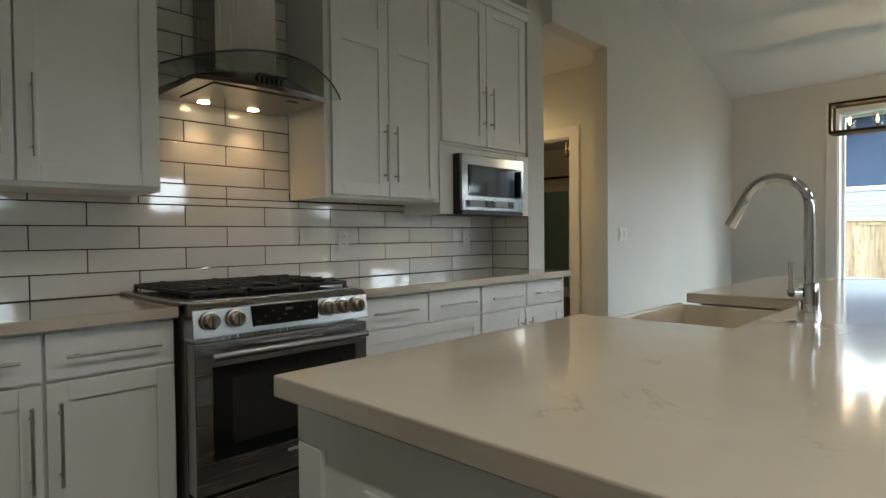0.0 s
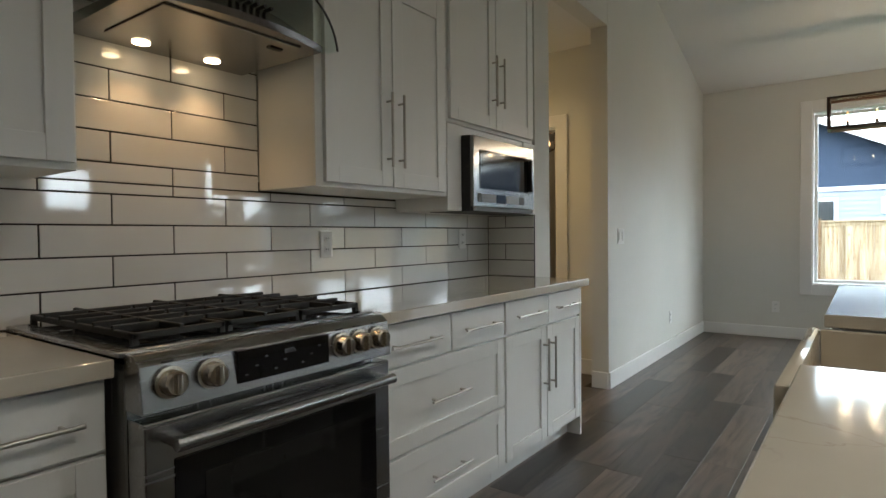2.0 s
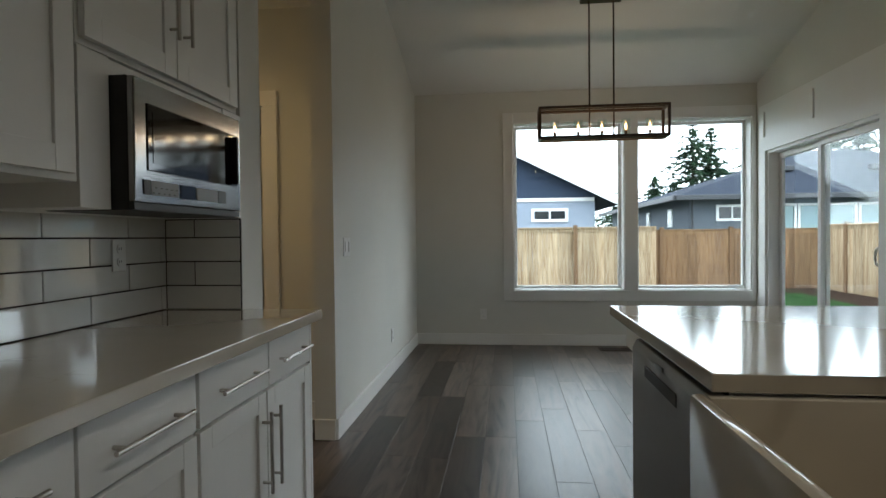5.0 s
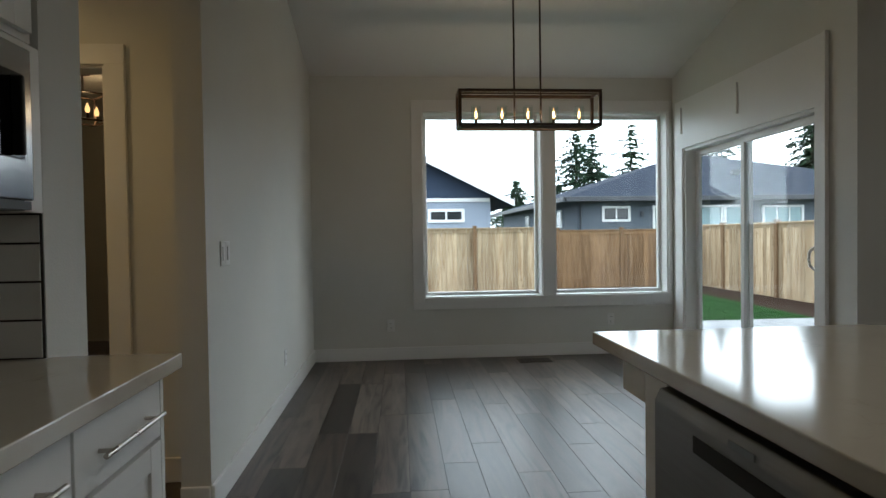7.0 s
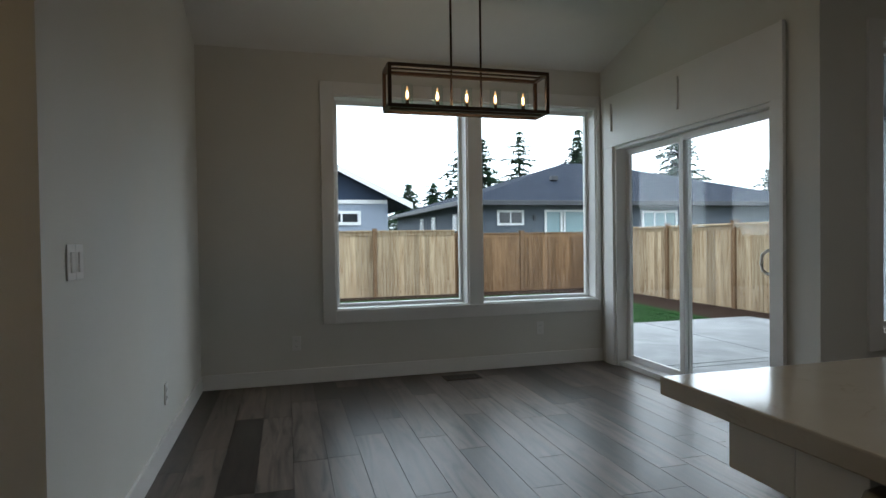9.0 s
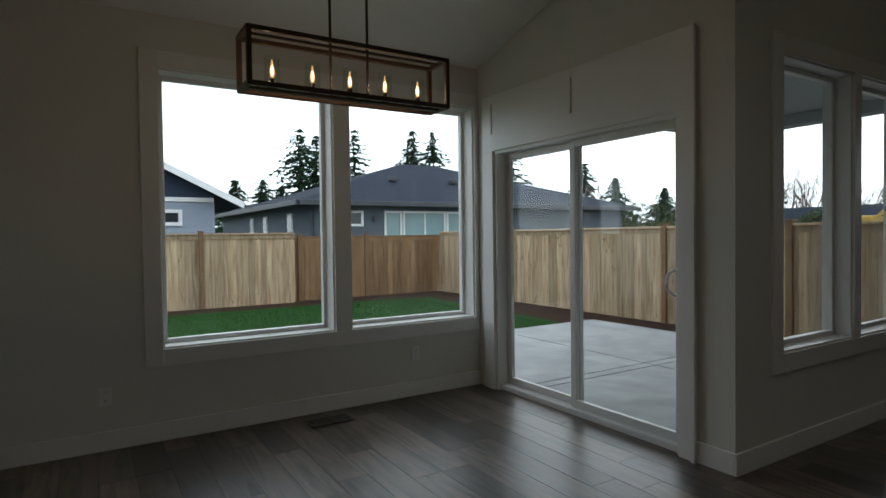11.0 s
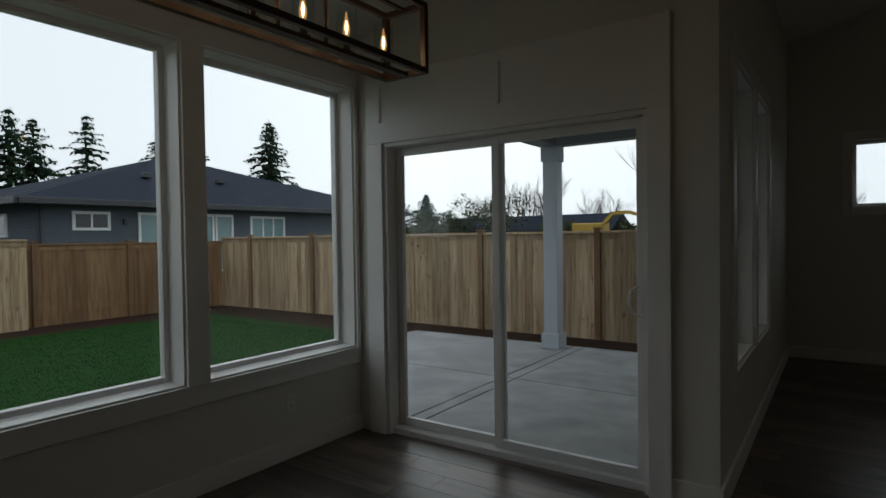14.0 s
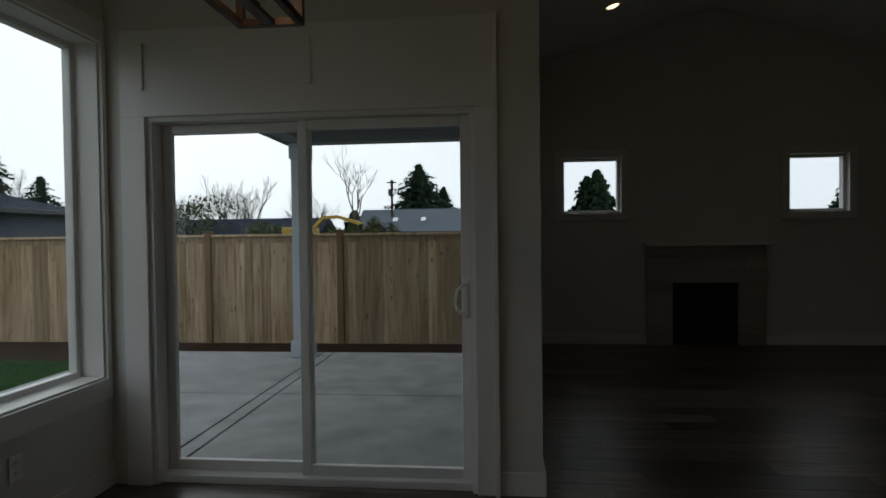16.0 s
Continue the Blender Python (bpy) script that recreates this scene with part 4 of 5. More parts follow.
part("canopy", bm, BRONZE, pend)
for i in range(5):
    y = 1.086 + 0.196 * i
    part("candle_cup", lathe([(0.022, 0), (0.022, 0.004), (0.012, 0.006), (0.0115, 0.05)], (pm, y, PZ0 + 0.016), 14), BRONZE, pend, smooth=True)
    sh = part("glass_sleeve", tube(bmesh.new(), [(pm, y, PZ0 + 0.02), (pm, y, PZ0 + 0.165)], 0.036, 20, caps=False), HOODGLASS, pend, "clear glass cylinder", smooth=True)
    sh.visible_shadow = False
    b = part("bulb", lathe([(0.006, 0), (0.012, 0.016), (0.0135, 0.028), (0.010, 0.050), (0.005, 0.070), (0.0015, 0.088)], (pm, y, PZ0 + 0.068), 14), BULB, pend, "glowing candle bulb", smooth=True)
    b.visible_shadow = False
    f = part("filament", lathe([(0.002, 0), (0.0055, 0.014), (0.006, 0.030), (0.002, 0.048)], (pm, y, PZ0 + 0.078), 10), FILAMENT, b, "bright filament", smooth=True)
    f.visible_shadow = False
    lamp('POINT', (pm, y, PZ0 + 0.105), (pm, y, 0), 0.6, (1.0, 0.70, 0.42), 0.015)

# recessed cans in the vault; all after the first two are added, unseen
can_at = [(4.97, -3.48), (2.22, -3.55), (4.97, -1.6), (2.22, -1.6), (2.2, 0.45), (0.4, 0.45), (3.9, 0.45)]
for x, y in can_at:
    tilt = math.degrees(math.atan(0.275)) * (1 if x > RIDGE else -1)
    m = pose(x, y, vault(x) - 0.001, 0, tilt, 0)
    can = thing("recessed_light", "small round white recessed ceiling light, lit, some added as fill", "ceiling light", group="recessed ceiling lights")
    part("trim_ring", lathe([(0.085, 0), (0.085, -0.006), (0.066, -0.008), (0.062, -0.002)], (0, 0, 0), 24), PLATE, can)
    part("lens", lathe([(0.060, -0.004), (0.060, -0.009), (0.052, -0.010)], (0, 0, 0), 24), CANLED, can)
    can.matrix_basis = m
    # the added three over the kitchen burn far stronger, to fill its dark cabinets
    lamp('SPOT', (x, y, vault(x) - 0.04), (x, y, 0), 25 if y > 0 else 1.5, (1.0, 0.90, 0.77), 0.05, 135, 0.9)

# floor register
reg = thing("floor_register", "brown slotted floor vent under the window", "vent", (8.1, 1.16, 0.006))
part("frame", box(8.02, 8.19, 1.0, 1.32, 0.007, 0.011, bevel=0.001), BRONZE, reg)
for i in range(2):
    for j in range(7):
        part("slot", box(8.035 + 0.075 * i, 8.10 + 0.075 * i, 1.02 + 0.042 * j, 1.04 + 0.042 * j, 0.011, 0.0125), SLOT, reg)

# ---- fireplace ----
fp = thing("fireplace", "pale stone fireplace surround with a black firebox", "fireplace", (3.637, Y_S, 0))
part("firebox", box(3.252, 4.022, Y_S + 0.001, Y_S + 0.05, 0.0, 0.82), BLACK, fp, "black unlit firebox")
part("mantel", box(2.887, 4.367, Y_S, Y_S + 0.17, 1.235, 1.27, bevel=0.004), TRIM, fp, "white mantel shelf")
rows_z = [i * 0.155 for i in range(9)]
for r in range(8):
    z0, z1 = rows_z[r], min(rows_z[r + 1], 1.234) - 0.003
    spans = ((2.917, 3.247), (4.027, 4.337)) if z1 < 0.83 else ((2.917, 3.387), (3.390, 3.867), (3.870, 4.337)) if r % 2 else ((2.917, 3.167), (3.170, 3.667), (3.670, 4.117), (4.120, 4.337))
    for a, b in spans:
        part("stone_tile", box(a, b, Y_S + 0.001, Y_S + 0.07, z0, z1, bevel=0.002), MARBLE, fp)

# ---- hall and back room ----
dr = thing("door_2", "white cased doorway between the hall and back room", "doorway", (5.6, 4.3, 0), kind="structure")
bm = bmesh.new()
bx(bm, 5.58, 5.602, 3.80, 3.90, 0, 2.10, bevel=0.003); bx(bm, 5.58, 5.602, 4.72, 4.82, 0, 2.10, bevel=0.003); bx(bm, 5.58, 5.602, 3.80, 4.82, 2.10, 2.20, bevel=0.003)
part("casing", bm, TRIM, dr)
bm = bmesh.new()
bx(bm, 5.603, 5.718, 3.901, 3.915, 0, 2.099); bx(bm, 5.603, 5.718, 4.705, 4.719, 0, 2.099); bx(bm, 5.603, 5.718, 3.915, 4.705, 2.085, 2.099)
part("jamb", bm, TRIM, dr)
barn = thing("barn_door", "white framed barn door with frosted glass", "door", (9.93, 7.0, 0))
bm = bmesh.new()
for q in ((6.50, 6.60, 0.03, 2.08), (7.45, 7.55, 0.03, 2.08), (6.60, 7.45, 0.03, 0.2), (6.60, 7.45, 1.97, 2.08)):
    bx(bm, 9.92, 9.965, *q, bevel=0.003)
part("frame", bm, TRIM, barn)
part("pane", box(9.935, 9.95, 6.59, 7.46, 0.19, 1.98), FROST, barn, "teal frosted glass")
part("rail", box(9.90, 9.925, 6.3, 7.95, 2.20, 2.245), BLACK, barn, "black steel rail")
for y in (6.55, 7.50):
    part("hanger", box(9.90, 9.92, y - 0.02, y + 0.02, 1.95, 2.30, bevel=0.004), BLACK, barn)
ch = thing("hall_chandelier", "small bronze cage ceiling lamp with lit candle bulbs", "chandelier", (8.0, 5.25, 2.75))
part("canopy", lathe([(0.065, 0), (0.06, -0.03)], (8.0, 5.25, 2.749), 20), BRONZE, ch)
part("stem", rod((8.0, 5.25, 2.72), (8.0, 5.25, 2.55), 0.008), BRONZE, ch)
bm = bmesh.new()
for z in (2.30, 2.54):
    for k in range(4):
        p = [(8.0 + 0.2 * math.cos(q * math.pi / 2), 5.25 + 0.2 * math.sin(q * math.pi / 2), z) for q in (k, k + 1)]
        tube(bm, p, 0.009, 6)
for k in range(4):
    x, y = 8.0 + 0.2 * math.cos(k * math.pi / 2), 5.25 + 0.2 * math.sin(k * math.pi / 2)
    tube(bm, [(x, y, 2.30), (x, y, 2.54)], 0.009, 6)
part("cage", bm, BRONZE, ch)
for k in range(4):
    x, y = 8.0 + 0.11 * math.cos(0.785 + k * math.pi / 2), 5.25 + 0.11 * math.sin(0.785 + k * math.pi / 2)
    part("candle", rod((x, y, 2.30), (x, y, 2.36), 0.012), BRONZE, ch)
    b = part("bulb", lathe([(0.01, 0), (0.02, 0.02), (0.02, 0.04), (0.01, 0.07), (0.003, 0.09)], (x, y, 2.36), 12), BULB, ch, smooth=True)
    b.visible_shadow = False
lamp('POINT', (8.0, 5.25, 2.42), (8, 5.25, 0), 3, (1.0, 0.66, 0.32), 0.08)
hl = thing("hall_ceiling_lamp", "round lit ceiling lamp in the hall", "ceiling light", (4.95, 4.55, 2.75))
part("ring", lathe([(0.10, 0), (0.10, -0.006), (0.08, -0.008)], (4.95, 4.55, 2.749), 20), PLATE, hl)
part("lens", lathe([(0.078, -0.008), (0.07, -0.010)], (4.95, 4.55, 2.749), 20), CANLED, hl)
lamp('SPOT', (4.95, 4.55, 2.72), (4.95, 4.5, 0), 17, (1.0, 0.64, 0.27), 0.06, 150, 0.9)

# ---- outdoors: ground, patio ----
G = -0.15
bm = bmesh.new()
bmesh.ops.create_grid(bm, x_segments=2, y_segments=2, size=1500)
bmesh.ops.translate(bm, verts=bm.verts[:], vec=(0, 0, G - 0.26))
tagged(part("ground", bm, EARTH), "bare grassy ground reaching the horizon", "ground", kind="structure")
tagged(part("mulch_bed", box(6.16, 18.6, -6.25, 12, G - 0.24, G - 0.13), MULCH), "dark bark mulch bed along the fence", "mulch", kind="structure")
bm = bmesh.new()
poly(bm, [(11.35, -4.6), (16.9, -4.9), (17.2, -4.0), (17.35, 11.8), (8.7, 11.8), (8.7, -0.60), (11.30, -0.6)], G - 0.144, G - 0.10, "z")
tagged(part("lawn", bm, GRASS), "short dark green lawn", "lawn", kind="structure")
rng = random.Random(4)
verts, faces = [], []
for i in range(60000):
    x, y = rng.uniform(9.0, 17.1), rng.uniform(-4.5, 7.0)
    if x < 11.5 and y < -0.3:
        continue
    h, a = rng.uniform(0.008, 0.018), rng.uniform(0, 6.28)
    k = len(verts)
    c, s = math.cos(a) * 0.007, math.sin(a) * 0.007
    verts += [(x - c, y - s, G - 0.101), (x + c, y + s, G - 0.101), (x + rng.uniform(-0.02, 0.02), y + rng.uniform(-0.02, 0.02), G + h - 0.10)]
    faces.append((k, k + 1, k + 2))
me = bpy.data.meshes.new("grass_blades")
me.from_pydata(verts, [], faces)
me.materials.append(GRASS)
tagged(new("grass_blades", me), "short green grass blades on the lawn", "grass", kind="stuff")

patio = thing("patio", "jointed grey concrete patio outside the sliding door", "patio", (8, -3, G), kind="structure")
tagged(patio, kind="structure")
part("slab_bed", box(6.16, 11.28, -4.87, -0.535, G - 0.019, G - 0.012), MULCH, patio)
xs = (6.16, 8.37, 8.52, 11.28)
ys = (-4.87, -2.80, -0.535)
for a, b in zip(xs, xs[1:]):
    for c, d in zip(ys, ys[1:]):
        part("slab", box(a + 0.008, b - 0.008, c + 0.008, d - 0.008, G - 0.10, G, bevel=0.006), CONCRETE, patio)
tagged(part("door_step", box(6.1, 8.3, -0.80, -0.525, G + 0.0, -0.03, bevel=0.01), CONCRETE), "low concrete step at the sliding door", "step", kind="structure")

roof = thing("patio_cover", "grey patio roof on a painted column", "patio cover", (8.6, -4.75, G))
part("column", box(8.615, 8.815, -4.72, -4.52, G, 2.60, bevel=0.006), COLUMN, roof, "square pale grey column")
part("column_base", box(8.585, 8.845, -4.75, -4.49, G, 0.06, bevel=0.008), COLUMN, roof)
part("column_cap", box(8.595, 8.835, -4.74, -4.50, 2.40, 2.60, bevel=0.006), COLUMN, roof)
part("beam", box(6.16, 8.83, -4.72, -4.52, 2.601, 2.73), SOFFIT, roof)
part("side_beam", box(8.61, 8.81, -4.51, -0.56, 2.61, 2.73), SOFFIT, roof)
part("soffit", box(6.16, 9.10, -5.30, -0.56, 2.735, 2.76), SOFFIT, roof, "grey boarded soffit")
part("fascia", box(9.10, 9.14, -5.34, -0.56, 2.70, 2.90), SOFFIT, roof)
part("fascia", box(6.16, 9.10, -5.34, -5.302, 2.70, 2.90), SOFFIT, roof)
poly_bm = poly(bmesh.new(), [(6.16, 2.90), (9.16, 2.90), (9.16, 2.93), (6.16, 3.5)], -5.36, -0.56, "y")
part("roof_sheet", poly_bm, ROOFM, roof)

# ---- fences ----
rng = random.Random(11)


def fence(name, start, along, length, height, material, label, post_at, flip=1):
    """Boards between posts with a cap rail and a bottom board. along: 'x' or 'y'."""
    ob = thing(name, label, "fence", (start[0], start[1], G), kind="")
    def place(bm, u0, u1, d0, d1, z0, z1, bevel=0.0):
        if along == "x":
            bx(bm, start[0] + u0, start[0] + u1, start[1] + d0 * flip, start[1] + d1 * flip, z0, z1, bevel)
        else:
            bx(bm, start[0] + d0 * flip, start[0] + d1 * flip, start[1] + u0, start[1] + u1, z0, z1, bevel)
        return bm
    meshes = []
    for k in range(4):
        w = 0.137
        bm = bmesh.new()
        if along == "x":
            bx(bm, 0, w, 0, 0.018, -0.12, height - 0.03)
        else:
            bx(bm, 0, 0.018, 0, w, -0.12, height - 0.03)
        meshes.append(mesh_of(bm, material, "board"))
    u = 0.0
    while u < length:
        lift = rng.uniform(-0.006, 0.006)
        off = rng.uniform(-0.003, 0.003)
        p = (start[0] + u, start[1] + off, G - 0.05 + lift) if along == "x" else (start[0] + off, start[1] + u, G - 0.05 + lift)
        piece("board", rng.choice(meshes), Matrix.Translation(p), ob)
        u += 0.1405
    part("top_rail", place(bmesh.new(), 0, length, -0.02, -0.001 , G + height - 0.16, G + height - 0.06), material, ob)
    part("cap_rail", place(bmesh.new(), 0, length, -0.05, 0.05, G + height - 0.059, G + height - 0.02, 0.004), material, ob)
    for q in post_at:
        bm = place(bmesh.new(), q - 0.048, q + 0.048, -0.07, 0.03, G - 0.15, G + height + 0.01, 0.004)
        place(bm, q - 0.065, q + 0.065, -0.085, 0.045, G + height + 0.01, G + height + 0.035, 0.004)
        part("post", bm, POSTM, ob)
    return ob


fence("back_fence", (18.3, -1.8), "y", 12.0, 1.63, CEDAR, "new cedar board fence with a cap rail", (2.18, 4.5, 6.9, 9.3))
fence("back_fence", (18.55, -6.2), "y", 4.42, 1.54, CEDAR_OLD, "darker weathered cedar board fence", (2.35, 4.2))
fence("side_fence", (1.5, -6.2), "x", 17.0, 1.63, CEDAR, "new cedar board fence along the patio", (0.6, 2.8, 4.95, 7.14, 9.30, 11.54, 13.67, 15.85), flip=-1)


# ---- neighbouring houses ----
def siding(bm, axis, at, u0, u1, z0, z1, step=0.17, out=-1):
    """Lapped boards on a plane; each stands a little proud at its foot."""
    z = z0
    while z < z1 - 0.01:
        t = min(z + step, z1)
        q = [(at + out * 0.025, z), (at + out * 0.005, t), (at, t), (at, z)]
        if axis == "x":
            poly_fast(bm, [(p[0], p[1]) for p in q], u0, u1, "y")
        else:
            poly_fast(bm, [(p[0], p[1]) for p in q], u0, u1, "x")
        z = t
    return bm


def poly_fast(bm, pts, lo, hi, axis):
    f = (lambda p, h: (p[0], h, p[1])) if axis == "y" else (lambda p, h: (h, p[0], p[1]))
    a = [bm.verts.new(f(p, lo)) for p in pts]
    b = [bm.verts.new(f(p, hi)) for p in pts]
    for i in range(len(pts)):
        j = (i + 1) % len(pts)
        bm.faces.new((a[i], a[j], b[j], b[i]))


def house_window(parent, axis, at, u0, u1, z0, z1, pane=None, cols=2):
    pane = pane or DARKPANE
    d0, d1 = at - 0.06, at - 0.01
    def q(bm, a, b, c, d, e0=d0, e1=d1):
        return bx(bm, e0, e1, a, b, c, d) if axis == "x" else bx(bm, a, b, e0 if at < 0 else e0, e1, c, d)
    bm = bmesh.new()
    w = 0.11
    for s in ((u0, u0 + w, z0, z1), (u1 - w, u1, z0, z1), (u0 + w, u1 - w, z0, z0 + w), (u0 + w, u1 - w, z1 - w, z1)):
        q(bm, *s)
    for k in range(1, cols):
        c = u0 + w + (u1 - u0 - 2 * w) * k / cols
        q(bm, c - 0.035, c + 0.035, z0 + w, z1 - w)
    win = part("window", bm, EXTWHITE, parent, "white framed window")
    for k in range(cols):
        s = (u1 - u0 - 2 * w) / cols
        part("pane", q(bmesh.new(), u0 + w + s * k + 0.03, u0 + w + s * (k + 1) - 0.03, z0 + w, z1 - w, at - 0.035, at - 0.03), pane, win)
    return win


ha = thing("house", "pale blue house with navy gable and white rake boards", "house", (25, 3, G))
A0, A1, AE = -1.12, 8.9, 2.62
part("wall", siding(bmesh.new(), "x", 25.0, A0, A1, G, AE), SIDING_BLUE, ha, "pale blue lap siding")
bm = bmesh.new()
bx(bm, 25.02, 33, A0, A0 + 0.1, G, AE); bx(bm, 25.02, 33, A1 - 0.1, A1, G, AE)
part("side_wall", bm, SIDING_BLUE, ha)
am, az = (A0 + A1) / 2, AE + 0.1
slope = 0.50
peak = az + slope * (A1 - am) + 0.1
part("gable", poly(bmesh.new(), [(A0, az), (A1, az), (A1, az + 0.1), (am, peak), (A0, az + 0.1)], 24.98, 25.1, "x"), SIDING_NAVY, ha, "navy shingled gable")
part("band_board", box(24.93, 24.99, A0, A1, AE - 0.04, AE + 0.10), EXTWHITE, ha)
part("corner_board", box(24.95, 25.04, A0 - 0.02, A0 + 0.10, G, AE - 0.04), SIDING_BLUE, ha)
ov = 0.85
bm = bmesh.new()
poly(bm, [(A0 - ov, az + 0.1 - slope * ov), (am, peak), (am, peak + 0.16), (A0 - ov, az + 0.26 - slope * ov)], 24.35, 33.5, "x")
poly(bm, [(A1 + ov, az + 0.1 - slope * ov), (am, peak), (am, peak + 0.16), (A1 + ov, az + 0.26 - slope * ov)], 24.35, 33.5, "x")
part("roof", bm, ROOFM, ha, "dark shingle roof")
bm = bmesh.new()
poly(bm, [(A0 - ov, az + 0.05 - slope * ov), (am, peak - 0.05), (am, peak + 0.18), (A0 - ov, az + 0.28 - slope * ov)], 24.28, 24.345, "x")
poly(bm, [(A1 + ov, az + 0.05 - slope * ov), (am, peak - 0.05), (am, peak + 0.18), (A1 + ov, az + 0.28 - slope * ov)], 24.28, 24.345, "x")
part("rake_board", bm, EXTWHITE, ha, "white rake board")
house_window(ha, "x", 24.98, -0.12, 1.32, 1.78, 2.31)
house_window(ha, "x", 24.98, 2.5, 3.5, 1.2, 2.35, cols=1)

hb = thing("house", "low grey house with a broad dark hip roof", "house", (34, -15, G))
B0, B1, BE = -26.0, -5.9, 2.88
part("wall", siding(bmesh.new(), "x", 29.0, B0, B1, G, BE), SIDING_GREY, hb, "grey lap siding")
bm = bmesh.new()
z = G
while z < BE:
    poly_fast(bm, [(B1 + 0.025, z), (B1 + 0.005, z + 0.17), (B1, z + 0.17), (B1, z)], 29.0, 48.0, "x")
    z += 0.17
part("side_wall", bm, SIDING_GREY, hb)
part("far_wall", box(29.1, 48, B0, B0 + 0.1, G, BE), SIDING_GREY, hb)
ex0, ex1, ey0, ey1, ez = 28.2, 49.0, B0 - 0.8, B1 + 0.8, 2.93
bm = bmesh.new()
v = [bm.verts.new(p) for p in ((ex0, ey0, ez), (ex1, ey0, ez), (ex1, ey1, ez), (ex0, ey1, ez), (37.0, -17.1, 5.95), (37.0, -14.7, 5.95))]
bm.faces.new((v[0], v[4], v[5], v[3])); bm.faces.new((v[3], v[5], v[2])); bm.faces.new((v[2], v[5], v[4], v[1])); bm.faces.new((v[1], v[4], v[0])); bm.faces.new((v[0], v[3], v[2], v[1]))
bmesh.ops.recalc_face_normals(bm, faces=bm.faces[:])
rf = part("roof", bm, ROOFM, hb, "dark blue-grey shingle hip roof")
part("roof_vent", box(32.0, 32.3, -11.8, -11.4, 4.33, 4.58, bevel=0.03), GUTTER, rf)
part("roof_vent", box(32.0, 32.3, -15.7, -15.3, 4.33, 4.58, bevel=0.03), GUTTER, rf)
bm = bmesh.new()
bx(bm, ex0 - 0.12, ex0, ey0, ey1, ez - 0.20, ez + 0.03, bevel=0.02)
bx(bm, ex0, ex1, ey1, ey1 + 0.12, ez - 0.20, ez + 0.03, bevel=0.02)
part("gutter", bm, GUTTER, hb, "dark gutter along the eaves")
part("soffit", box(ex0, 29.0, ey0, ey1, ez - 0.16, ez - 0.12), GUTTER, hb)
part("downpipe", rod((28.93, B1 - 0.12, G), (28.93, B1 - 0.12, ez - 0.2), 0.04, 8), GUTTER, hb)
house_window(hb, "x", 28.98, -8.42, -7.05, 1.82, 2.55)
house_window(hb, "x", 28.98, -10.45, -9.5, G + 0.1, 2.56, TEALPANE, 1)
house_window(hb, "x", 28.98, -12.95, -10.5, G + 0.1, 2.56, TEALPANE, 2)
house_window(hb, "x", 28.98, -13.95, -13.0, G + 0.1, 2.56, TEALPANE, 1)
house_window(hb, "x", 28.98, -17.0, -14.9, 1.1, 2.52, TEALPANE, 3)
for x in (31.5, 36.0, 39.0):
    bm = bmesh.new()
    bx(bm, x, x + 0.8, B1 + 0.01, B1 + 0.07, 1.6, 2.5)
    w2 = part("window", bm, EXTWHITE, hb, "white framed window")
    part("pane", box(x + 0.12, x + 0.68, B1 + 0.071, B1 + 0.08, 1.7, 2.4), DARKPANE, w2)
part("wall_light", box(28.85, 28.97, -9.05, -8.9, 2.05, 2.3, bevel=0.02), GUTTER, hb)

hc = thing("house", "distant low house with a grey roof and skylights", "house", (13, -46, G))
part("wall", box(9.5, 17.5, -50, -45, G, 2.1), SIDING_GREY, hc)
part("roof", poly(bmesh.new(), [(-44.3, 1.9), (-51, 1.9), (-47.6, 3.9)], 9.1, 18, "x"), SIDING_GREY, hc, "slate grey roof")
for x in (12.2, 14.6):
    part("skylight", poly(bmesh.new(), [(-45.6, 2.78), (-46.1, 3.07), (-46.1, 3.13), (-45.6, 2.84)], x, x + 0.4, "x"), EXTWHITE, hc)
hd = thing("house", "long low distant house with a dark roof", "house", (28, -40, G))
part("wall", box(20.5, 36, -46, -42, G, 1.9), SIDING_GREY, hd)
part("roof", poly(bmesh.new(), [(-41.3, 1.8), (-47, 1.8), (-44, 3.15)], 20, 37, "x"), ROOFM, hd, "dark roof")


